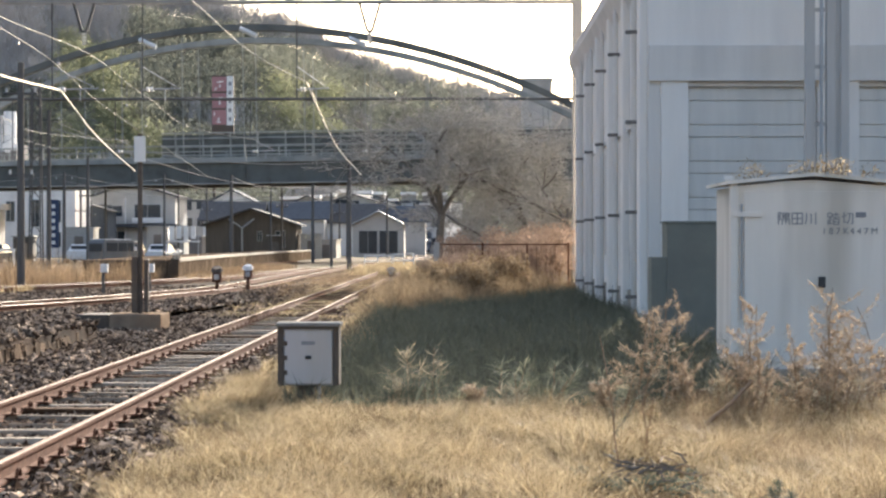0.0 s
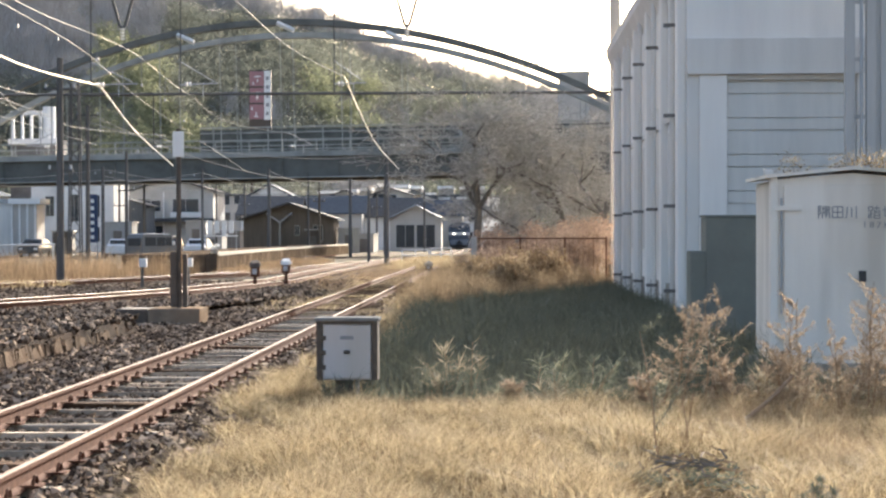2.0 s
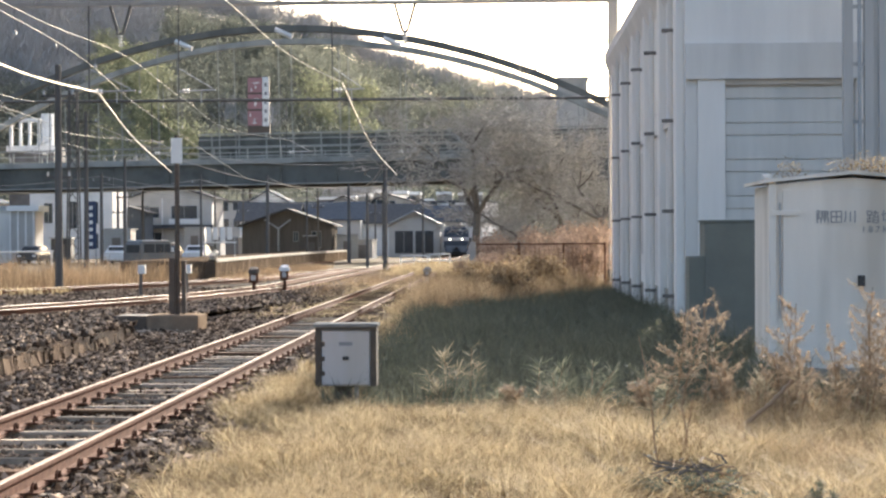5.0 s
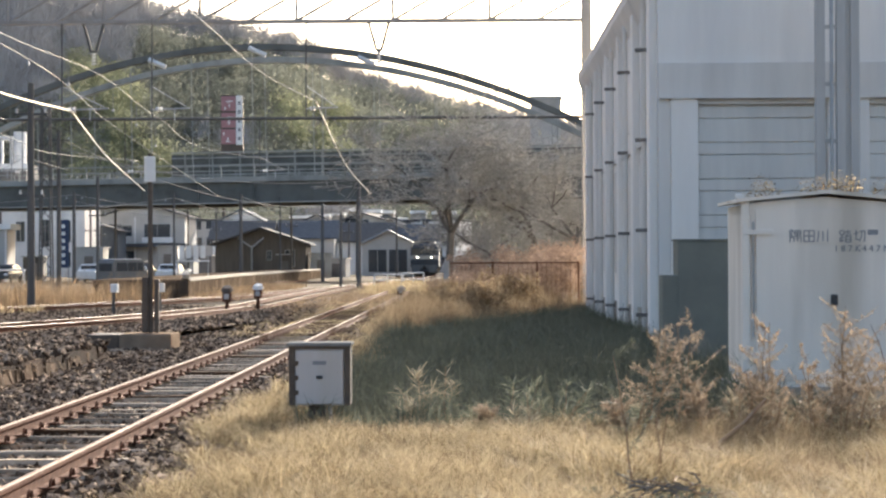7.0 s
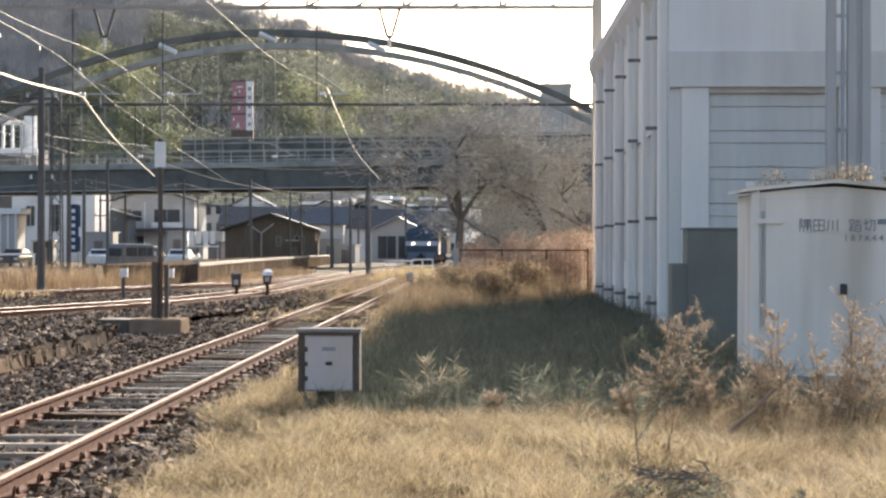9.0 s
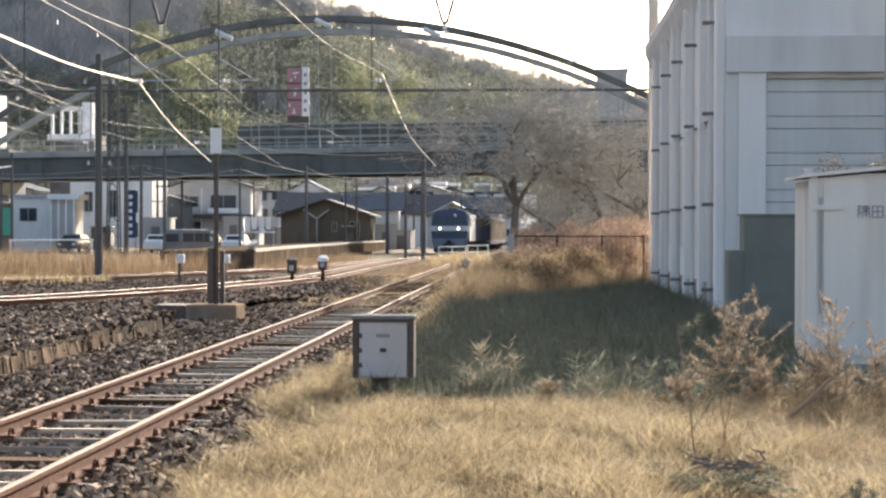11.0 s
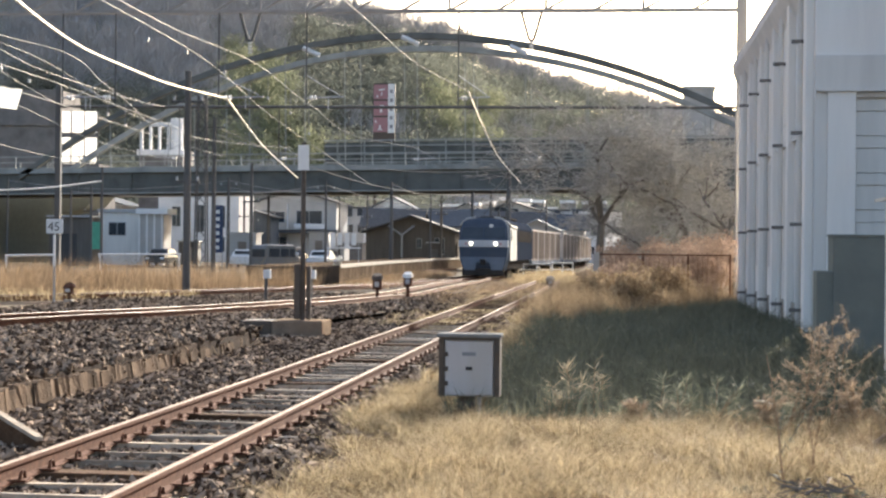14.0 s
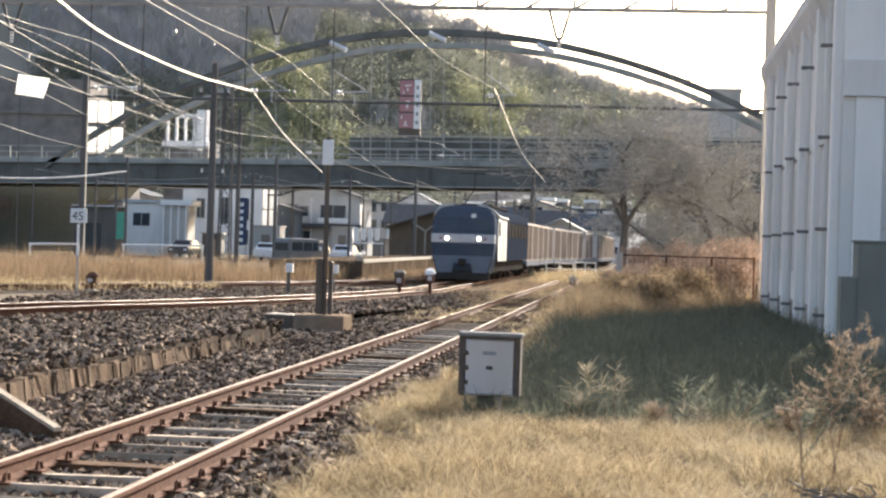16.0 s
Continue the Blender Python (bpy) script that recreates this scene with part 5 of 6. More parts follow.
# ---- trees and shrubs ----
def tree(at, h, lean, seed, label, spread=1.0, levels=6, girth=0.015, bole=0.3):
    r = random.Random(seed)
    t = thing("bare_tree", label, "tree", at=at)
    wood_v, wood_f, twig_v, twig_f = [], [], [], []

    def limb(v, f, a, b, r0, r1, n):
        q = (b - a).to_track_quat("Z", "Y")
        i = len(v)
        for c, rr in ((a, r0), (b, r1)):
            for k in range(n):
                v.append(tuple(c + q @ Vector((rr * math.cos(2 * math.pi * k / n), rr * math.sin(2 * math.pi * k / n), 0))))
        for k in range(n):
            f.append((i + k, i + (k + 1) % n, i + n + (k + 1) % n, i + n + k))

    def grow(a, d, length, rad, lvl):
        steps = 3
        for _ in range(steps):
            d = (d + Vector((r.gauss(0, 0.16 if lvl else 0.05), r.gauss(0, 0.16 if lvl else 0.05), r.gauss(0.02, 0.12)))).normalized()
            b = a + d * (length / steps)
            if lvl < 3:
                limb(wood_v, wood_f, a, b, rad, rad * 0.86, 6)
            else:
                limb(twig_v, twig_f, a, b, max(rad, 0.011) * 1.15, max(rad, 0.011) * 0.9, 3)
            rad *= 0.86
            a = b
            if 0 < lvl < levels and r.random() < 0.72:
                side = (d + Vector((r.gauss(0, 0.8), r.gauss(0, 0.8), r.gauss(0.1, 0.45)))).normalized()
                grow(a, side, length * r.uniform(0.45, 0.7), rad * 0.55, lvl + 1)
        if lvl < levels:
            for _ in range(2 if lvl else 4):
                side = (d + Vector((r.gauss(0, 0.65 * spread), r.gauss(0, 0.65 * spread), r.gauss(-0.05, 0.4)))).normalized()
                grow(a, side, length * r.uniform(0.6, 0.85), rad * 0.7, lvl + 1)

    grow(Vector((0, 0, -0.2)), Vector(lean).normalized(), h * bole, h * girth, 0)
    joined("trunk", wood_v, wood_f, M_BARK, parent=t, kind="")
    joined("crown", twig_v, twig_f, M_TWIG, parent=t, kind="", label="dense bare twigs")
    return t


tree((-0.75, 62.0, 0), 9.5, (0.0, 0, 1), 9, "spreading leafless cherry tree with dense grey twigs", 1.5, girth=0.022, bole=0.3)
tree((2.2, 64.0, 0), 10.5, (0.05, 0, 1), 4, "leafless tree with grey twigs beside the shed", 1.4, girth=0.016, bole=0.25)
tree((4.2, 62.0, 0), 10.5, (-0.15, 0, 1), 15, "leafless tree rising behind the shed", 1.4, girth=0.015, bole=0.25)
tree((0.9, 72.0, 0), 10.5, (-0.1, 0, 1), 23, "leafless tree behind the fence", 1.6, girth=0.014, bole=0.2)
tree((3.4, 78.0, 0), 11.5, (0.1, 0, 1), 31, "leafless tree in the tangle beyond the fence", 1.6, girth=0.013, bole=0.2)
tree((0.2, 90.0, 0), 9.0, (0.1, 0, 1), 37, "low leafless tree beyond the siding's end", 1.8, girth=0.011, bole=0.15)


def blades(name, n, area, hgt, width, m, label, seed, lean=0.35, keep=None, base=None, clump=0.0, category="grass"):
    """Many thin bent blades of grass over a rectangle x0, x1, y0, y1."""
    rs = np.random.default_rng(seed)
    x, y = rs.uniform(area[0], area[1], n), rs.uniform(area[2], area[3], n)
    if clump:
        k = max(int(n / 60), 1)
        cx, cy = rs.uniform(area[0], area[1], k), rs.uniform(area[2], area[3], k)
        i = rs.integers(0, k, n)
        x, y = cx[i] + rs.normal(0, clump, n), cy[i] + rs.normal(0, clump, n)
    if keep is not None:
        ok = keep(x, y)
        x, y = x[ok], y[ok]
    n = len(x)
    patch = np.array([0.5 + 0.8 * noise.noise((px * 1.3, py * 0.8, seed)) + 0.5 * noise.noise((px * 4.0, py * 2.6, seed)) for px, py in zip(x.tolist(), y.tolist())])
    patch = np.clip(patch, 0.0, 1.2)
    h = rs.uniform(hgt[0], hgt[1], n) * (0.27 + 1.05 * patch)
    a = rs.uniform(0, 2 * np.pi, n)
    wx, wy = np.cos(a) * width / 2, np.sin(a) * width / 2
    b = rs.uniform(0, 2 * np.pi, n)
    l = rs.uniform(0.1, 1.0, n) * lean * h
    bx, by = np.cos(b) * l, np.sin(b) * l
    z = np.full(n, -0.03)
    v = np.stack([np.stack([x - wx, y - wy, z], 1), np.stack([x + wx, y + wy, z], 1),
                  np.stack([x + bx * 0.4 + wx * 0.7, y + by * 0.4 + wy * 0.7, z + h * 0.6], 1), np.stack([x + bx * 0.4 - wx * 0.7, y + by * 0.4 - wy * 0.7, z + h * 0.6], 1),
                  np.stack([x + bx * 1.5, y + by * 1.5, z + h], 1)], 1).reshape(-1, 3)
    i = np.arange(n) * 5
    f = [(p, p + 1, p + 2, p + 3) for p in i.tolist()] + [(p + 3, p + 2, p + 4) for p in i.tolist()]
    return joined(name, v.tolist(), f, m, label, category)


def off_track(x, y):
    edge = -2.25 + 0.18 * np.sin(y * 1.1) + 0.12 * np.sin(y * 2.7) + 0.35 * np.clip((13 - y) / 4, 0, 1)
    return x > edge


blades("dry_grass", 160000, (-2.7, 6.0, 7.5, 15.9), (0.07, 0.29), 0.0065, M_DRY, "pale golden dry grass before the hut", 11, 1.5, off_track, clump=0.10)
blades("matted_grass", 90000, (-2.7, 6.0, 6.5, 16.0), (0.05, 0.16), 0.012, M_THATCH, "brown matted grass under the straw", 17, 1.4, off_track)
blades("straw_tufts", 20000, (-2.3, 6.0, 8.5, 14.6), (0.14, 0.32), 0.006, M_DRY, "taller pale tufts standing out of the dry grass", 111, 1.5, off_track, clump=0.07)
blades("brown_stalks", 16000, (1.8, 6.0, 9.0, 14.8), (0.12, 0.36), 0.006, M_BROWN, "brown dead stalks among the straw", 112, 1.2, clump=0.12)
blades("dry_grass", 30000, (-2.7, -1.4, 15.5, 60), (0.08, 0.24), 0.016, M_DRY, "thin dry grass along the siding", 12, 0.9, off_track)
# Green weeds, darker in colour, cut to the shed's shadow outline; brown ones beyond.
blades("green_weeds", 60000, (-1.7, 3.6, 15.8, 52), (0.10, 0.5), 0.016, M_GREEN, "green weeds with the shed's shade put into their colour", 13, 0.9, lambda x, y: y < 36 + (x + 1.8) * 2.9)
blades("brown_weeds", 30000, (-1.9, 3.4, 33, 60), (0.25, 0.9), 0.014, M_BROWN, "tall brown dead weeds against the fence", 14, 0.9, lambda x, y: y > 35 + (x + 1.8) * 2.7, clump=0.22)
blades("dead_grass", 44000, (-38, -13, 46, 74), (0.25, 1.2), 0.022, M_DEAD, "tall brown dead grass beside the tracks", 15, 0.5, lambda x, y: x < np.interp(y, [46, 53, 60, 69, 76], [-21.8, -18.4, -15.8, -13.4, -12.6]), clump=0.45)
blades("dead_grass", 14000, (-7.2, -1.5, 50, 100), (0.04, 0.16), 0.025, M_DEAD, "sparse straw between the rails near the points", 18, 1.2)
blades("dry_grass", 14000, (-2.4, -1.9, 14.8, 19.0), (0.06, 0.27), 0.006, M_DRY, "straw tufts round the relay box", 19, 1.1, clump=0.09)
blades("platform_grass", 16000, (-13.6, -9.0, 70, 112), (0.05, 0.45), 0.022, M_DEAD, "brown dead grass along the platform wall", 25, 0.8, lambda x, y: (x < -9.5 - 0.03 * (y - 70)) & (x > -12.1 - 0.045 * (y - 72)), clump=0.3)
blades("siding_straw", 22000, (-5.2, -2.0, 34, 66), (0.03, 0.13), 0.014, M_DRY, "pale trodden straw along the siding", 26, 1.6, lambda x, y: np.abs(np.abs(x + 3.6) - 0.566) > 0.12, clump=0.28)
blades("straw_fringe", 20000, (-34, -14, 44, 56), (0.15, 0.4), 0.02, M_DRY, "pale straw between the tracks", 16, 0.6, lambda x, y: x < -18.5 + 0.5 * (y - 46))


def shrub(at, r, h, m, label, seed, n=1400, size=0.05):
    rs = np.random.default_rng(seed)
    s = thing("shrub", label, "shrub", "shrubs by the fence", at=at)
    cs = [(rs.normal(0, r * 0.45), rs.normal(0, r * 0.45), rs.uniform(0.3, 0.9) * h) for _ in range(14)]
    v, f = leaf_cloud(cs, [r * 0.38] * 14, n // 14, size, rs, 0.9)
    joined("leaves", v, f, m, parent=s, kind="stuff")
    for c in cs:
        part("stem", bar((c[0] * 0.15, c[1] * 0.15, -0.05), c, 0.018, 0.006, 5), M_STEM, s)


for i, (x, y, r, h) in enumerate(((0.6, 56, 1.2, 1.9), (2.0, 57, 1.3, 2.2), (3.0, 59, 1.2, 2.3), (-0.1, 52, 0.9, 1.15), (1.2, 50, 1.0, 1.2), (0.3, 45, 0.8, 1.0), (-0.7, 47, 0.7, 1.0), (0.2, 58, 1.1, 1.7), (1.3, 59, 1.2, 1.9), (2.6, 60.5, 1.2, 2.1), (3.9, 61, 1.2, 2.2), (1.9, 54.5, 1.1, 1.7), (2.9, 55, 1.1, 2.0), (-0.2, 55, 0.8, 1.4), (0.6, 54.3, 0.9, 1.3))):
    shrub((x, y, 0), r, h, M_RUSSET if y > 51 else M_BROWN if x < 1.3 else M_GREEN, "russet brown shrub tangle at the fence" if y > 51 else "brown dead weed thicket" if x < 1.3 else "dull green shrub in the shade of the shed", 40 + i, 3600, 0.045)


def lance(v, f, o, d, length, width, r, droop):
    """One narrow leaf that leaves o along d and bends down, as two folded strips."""
    side = d.cross(Vector((r.gauss(0, 0.4), r.gauss(0, 0.4), 1))).normalized() * width
    mid = o + d * (length * 0.5)
    tip = mid + (d - Vector((0, 0, droop))).normalized() * (length * 0.5)
    i = len(v)
    v.extend([tuple(o - side * 0.4), tuple(o + side * 0.4), tuple(mid + side), tuple(mid - side), tuple(tip)])
    f.extend([(i, i + 1, i + 2, i + 3), (i + 3, i + 2, i + 4)])


def spiky_weed(at, h, seed, label, m, stems=3, leaves=46, long=(0.13, 0.27)):
    """A half dead weed: stems ringed with long narrow leaves that stick out all round, densest at the head."""
    r = random.Random(seed)
    w = thing("lance_weed", label, "weed", "lance-leaved weeds", at=at)
    for _ in range(stems):
        d = Vector((r.gauss(0, 0.32), r.gauss(0, 0.25), 1)).normalized()
        hh = h * r.uniform(0.6, 0.95)
        a = Vector((r.gauss(0, 0.06), r.gauss(0, 0.06), -0.03))
        pts = [a + d * (hh * k / 5) + Vector((r.gauss(0, 0.008), r.gauss(0, 0.008), 0)) for k in range(6)]
        stem = part("stem", tube(pts, [0.008 - 0.001 * k for k in range(6)]), M_STEM, w)
        v, f = [], []
        for _ in range(leaves):
            u = r.random() ** 0.8
            o = a.lerp(pts[-1], 0.15 + 0.85 * u)
            ang = r.uniform(0, 2 * math.pi)
            g = Vector((math.cos(ang), math.sin(ang), r.uniform(-0.35, 0.55) + 0.9 * u ** 4)).normalized()
            lance(v, f, o, g, r.uniform(*long) * (1.1 - 0.35 * u), r.uniform(0.003, 0.006), r, r.uniform(-0.15, 0.35))
        joined("leaf_whorl", v, f, m, parent=stem, kind="stuff")
    return w


def plume_weed(at, h, seed, label, m=None, lean=(0, 0), n=3, limbs=8):
    """A dry weed: a few stems with side plumes that arch out, set with narrow leaflets, and long dead leaves below."""
    r = random.Random(seed)
    w = thing("tall_weed", label, "weed", "tall dry weeds", at=at)
    v, f, lv, lf = [], [], [], []

    def plume(o, d, length, dense):
        steps = 6
        for k in range(steps):
            e = o + d * (length / steps)
            side0 = d.cross(Vector((r.gauss(0, 1), r.gauss(0, 1), r.gauss(0, 1)))).normalized() * 0.004
            i = len(v)
            v.extend([tuple(o - side0), tuple(o + side0), tuple(e)])
            f.append((i, i + 1, i + 2))
            for _ in range(dense):
                p = o.lerp(e, r.random())
                g = (d * r.uniform(0.1, 0.8) + Vector((r.gauss(0, 0.6), r.gauss(0, 0.6), r.gauss(0.1, 0.5)))).normalized()
                lance(v, f, p, g, r.uniform(0.025, 0.075), r.uniform(0.0025, 0.0055), r, r.uniform(0.0, 0.9))
            d = (d + Vector((r.gauss(0, 0.05), r.gauss(0, 0.05), 0.09))).normalized()
            o = e

    for _ in range(n):
        d = Vector((r.gauss(lean[0], 0.2), r.gauss(lean[1], 0.2), 1)).normalized()
        a = Vector((r.gauss(0, 0.05), r.gauss(0, 0.05), -0.03))
        hh = h * r.uniform(0.65, 1.0)
        pts = [a]
        for k in range(6):
            d = (d + Vector((r.gauss(0, 0.08), r.gauss(0, 0.08), 0))).normalized()
            pts.append(pts[-1] + d * (hh / 6))
        part("stem", tube(pts, [0.0085 - k * 0.0009 for k in range(7)]), M_STEM, w)
        for k in range(limbs):
            u = 0.25 + 0.75 * (k + r.random()) / limbs
            o = pts[int(u * 5.99)].lerp(pts[min(int(u * 5.99) + 1, 6)], (u * 5.99) % 1)
            ang = r.uniform(0, 2 * math.pi)
            g = Vector((math.cos(ang), math.sin(ang) * 0.7, r.uniform(0.05, 0.7))).normalized()
            plume(o, g, hh * r.uniform(0.2, 0.5) * (1.1 - 0.55 * u), 9)
        for k in range(16 if limbs > 5 else 5):
            u = r.uniform(0.12, 0.7)
            ang = r.uniform(0, 2 * math.pi)
            lance(lv, lf, pts[int(u * 5.99)].lerp(pts[min(int(u * 5.99) + 1, 6)], (u * 5.99) % 1), Vector((math.cos(ang), math.sin(ang), r.uniform(-0.1, 0.3))).normalized(), r.uniform(0.1, 0.22), r.uniform(0.005, 0.009), r, r.uniform(0.0, 0.5))
    joined("plume", v, f, m or M_PLUME, parent=w, kind="stuff")
    joined("dead_leaves", lv, lf, M_LEAFSTRAW if m is None else m, parent=w, kind="stuff", label="long narrow dead leaves")
    return w


PW = "dry feathery weed with brown seed plumes"
for i, (x, y, h, ln) in enumerate(((1.55, 15.2, 1.0, (0.1, 0)), (1.8, 15.6, 1.15, (0.15, 0)), 
                              (2.45, 14.8, 0.8, (-0.3, 0)), (2.7, 15.2, 1.15, (0.1, 0)), (3.05, 15.0, 1.1, (0.1, 0)), (3.3, 15.3, 1.25, (0.2, 0)), (3.6, 14.8, 1.0, (0.25, 0)), (2.95, 14.6, 0.85, (0, 0)), (4.1, 15.2, 0.8, (0, 0)), (4.5, 15.6, 0.75, (0.1, 0)), (2.2, 15.3, 0.75, (-0.2, 0)), (2.55, 14.4, 0.7, (0.2, 0)), (3.2, 14.3, 0.8, (-0.1, 0)), (3.8, 15.4, 1.15, (-0.1, 0)), (1.35, 14.6, 0.5, (0, 0)), (2.0, 14.9, 0.6, (-0.3, 0)), (0.15, 15.5, 0.4, (0, 0)))):
    plume_weed((x, y, 0), h, 70 + i, PW, lean=ln)
plume_weed((1.04, 11.0, 0), 1.13, 99, "thin upright weed stem in the grass", M_GREEN, n=1, limbs=4)
plume_weed((1.3, 11.9, 0), 0.7, 98, "dead stalk leaning in the grass", M_BROWN, lean=(0.3, 0), n=2, limbs=2)
plume_weed((1.82, 9.4, 0), 0.32, 97, "small dark seedling in the grass", M_GREEN, n=2, limbs=5)


LW = "half-dead weed with long narrow straw-coloured leaves"
LG = "grey-green weed with long narrow leaves in the shade"
for i, (x, y, h, st, m, lb) in enumerate(((-0.52, 16.5, 0.66, 3, M_LEAFSTRAW, LW), (-0.28, 16.7, 0.74, 3, M_LEAFSTRAW, LW), (-0.62, 16.2, 0.35, 3, M_LEAFSTRAW, LW), (0.3, 16.2, 0.5, 3, M_LEAFGREEN, LG), (0.55, 16.0, 0.55, 3, M_LEAFGREEN, LG),
                                          (0.85, 16.1, 0.6, 3, M_LEAFGREEN, LG), (0.05, 15.9, 0.3, 4, M_LEAFGREEN, LG), (0.62, 15.7, 0.32, 3, M_LEAFSTRAW, LW), (1.5, 15.5, 0.4, 3, M_LEAFGREEN, LG), (2.3, 15.0, 0.5, 4, M_LEAFSTRAW, LW),
                                          (2.75, 14.7, 0.55, 4, M_LEAFSTRAW, LW), (3.3, 14.5, 0.5, 4, M_LEAFSTRAW, LW), (3.9, 14.6, 0.45, 4, M_LEAFSTRAW, LW))):
    spiky_weed((x, y, 0), h, 300 + i, lb, m, st)


def brush_pile():
    """Cut dark twigs lying flat in the grass."""
    r = random.Random(31)
    b = thing("brush_pile", "heap of cut grey twigs and leaves lying in the grass", "brush pile", at=(1.24, 10.7, 0))
    for _ in range(60):
        p = Vector((r.gauss(0, 0.15), r.gauss(0, 0.22), r.uniform(0.05, 0.22)))
        a = r.uniform(0, math.pi)
        d = Vector((math.cos(a), math.sin(a), r.gauss(0, 0.15))) * r.uniform(0.1, 0.3)
        part("twig", tube([p, p + d * 0.5 + Vector((0, 0, r.gauss(0, 0.02))), p + d], [0.008, 0.006, 0.003]), M_BARK if r.random() < 0.7 else M_STEM, b)
    rs = np.random.default_rng(31)
    v, f = leaf_cloud([(r.gauss(0, 0.17), r.gauss(0, 0.25), 0.1) for _ in range(18)], [0.1] * 18, 26, 0.024, rs, 0.5)
    joined("dead_leaves", v, f, M_GREEN, parent=b)


brush_pile()


def hut_vine():
    """A climbing plant whose sunlit shoots stand above the hut's roof."""
    r = random.Random(41)
    rs = np.random.default_rng(41)
    t = thing("vine", "sunlit yellow-green climber behind the hut roof", "plant", at=(4.55, 21.9, 0))
    tips = []
    for _ in range(16):
        pts = [Vector((r.gauss(0, 0.08), 0, -0.05)), Vector((r.gauss(0, 0.3), r.gauss(0, 0.1), 1.4)), Vector((r.gauss(0.1, 0.6), r.gauss(0, 0.15), r.uniform(2.42, 2.66)))]
        part("stem", tube(pts, [0.012, 0.009, 0.004]), M_STEM, t)
        tips.append(tuple(pts[2]))
    v, f = leaf_cloud(tips, [0.17] * 16, 60, 0.02, rs)
    joined("leaves", v, f, M_DRY, parent=t)


hut_vine()


def stick():
    s = thing("fallen_branch", "bare fallen branch leaning in the weeds", "branch", at=(2.0, 13.6, 0))
    part("limb", tube([Vector((-0.25, 0, 0.0)), Vector((0.0, 0.1, 0.14)), Vector((0.22, 0.2, 0.3)), Vector((0.4, 0.3, 0.47))], [0.022, 0.02, 0.017, 0.012], 6), M_STEM, s)


stick()


def fence():
    fe = thing("mesh_fence", "rusty wire mesh fence overgrown with weeds", "fence")
    part("end_post", cube(-0.84, -0.66, 53.3, 53.48, -0.1, 1.62, 0.01), M_PALEPOLE, fe, "pale concrete end post")
    for x in (0.7, 2.1, 3.4):
        part("post", bar((x, 53.4, -0.1), (x, 53.4, 1.6), 0.03), M_RUST, fe)
    part("top_rail", bar((-0.75, 53.4, 1.55), (3.4, 53.4, 1.55), 0.022), M_RUST, fe)
    for i in range(28):
        part("wire", bar((-0.75 + i * 0.15, 53.4, 0.05), (-0.75 + i * 0.15, 53.4, 1.55), 0.004, n=3), M_RUST, fe)


fence()


def siding_end():
    """A bank of pale straw and a low white pipe fence where the siding stops."""
    xs, ys = np.linspace(-4.9, -0.6, 16), np.linspace(84, 104, 30)
    nx = len(xs)
    verts = [(x, y, -0.1 + 0.42 * math.sin(math.pi * i / 15) ** 0.7 * math.sin(math.pi * j / 29) ** 0.7 + 0.06 * noise.noise((x, y, 9))) for j, y in enumerate(ys) for i, x in enumerate(xs)]
    joined("earth_bank", verts, [(j * nx + i, j * nx + i + 1, (j + 1) * nx + i + 1, (j + 1) * nx + i) for j in range(29) for i in range(15)], M_THATCH, "low bank of dead grass at the siding's end", "bank", "structure")
    blades("straw_tufts", 16000, (-4.8, -0.7, 84, 103), (0.4, 0.62), 0.022, M_DRY, "pale straw on the bank at the siding's end", 61, 0.8, clump=0.4)
    for x0, y0, x1, y1, h in ((-5.6, 99.0, -3.9, 96.0, 0.85), (-3.8, 96.0, -2.6, 94.5, 0.95)):
        k = thing("pipe_fence", "low white pipe fence on the straw bank", "fence", "white pipe fences")
        for z in (h, h * 0.62):
            part("pipe", bar((x0, y0, z), (x1, y1, z + 0.03), 0.035), M_PALE, k)
        for i in range(3):
            u = i / 2
            part("post", bar((x0 + (x1 - x0) * u, y0 + (y1 - y0) * u, -0.05), (x0 + (x1 - x0) * u, y0 + (y1 - y0) * u, h + 0.02), 0.035), M_PALE, k)


siding_end()


# ---- old sleepers that hold back the ballast ----
M_OLDWOOD = mat("rotten brown timber", (0.07, 0.047, 0.033), (0.20, 0.145, 0.10), 22, 0.95, bump=1.0, spec=0.05, stain=(0.075, 0.045, 0.03), stain_scale=5, per_object=0.35, streak=True)


def retaining():
    w = thing("sleeper_wall", "row of upright weathered sleeper stubs holding back ballast", "retaining wall")
    r = random.Random(5)
    y = 8.0
    while y < 27:
        d = r.choice((r.uniform(0.08, 0.16), r.uniform(0.2, 0.42)))
        top = 0.29 - 0.006 * (y - 10) + r.uniform(-0.035, 0.02)
        bm = bmesh.new()
        cuts = max(2, int(d / 0.06))
        prof = [(-0.1, 0.0)] + [(top + r.uniform(-0.03, 0.012), d * k / cuts) for k in range(cuts + 1)] + [(-0.1, d)]
        fr = [bm.verts.new((0.055 + r.uniform(-0.02, 0.012), v, z)) for z, v in prof]
        bk = [bm.verts.new((-0.06, v, z)) for z, v in prof]
        bm.faces.new(fr)
        bm.faces.new(bk[::-1])
        for k in range(len(prof)):
            q = (k + 1) % len(prof)
            bm.faces.new((fr[q], fr[k], bk[k], bk[q]))
        bmesh.ops.recalc_face_normals(bm, faces=bm.faces)
        ob = part("plank", bm, M_OLDWOOD, w)
        ob.matrix_basis = pose(-5.9 - 0.012 * (y - 15) * (y > 15) + r.uniform(-0.025, 0.025), y, 0, r.uniform(-1.5, 1.5), r.uniform(-10, -3), r.uniform(-2, 2))
        y += d - 0.002


retaining()


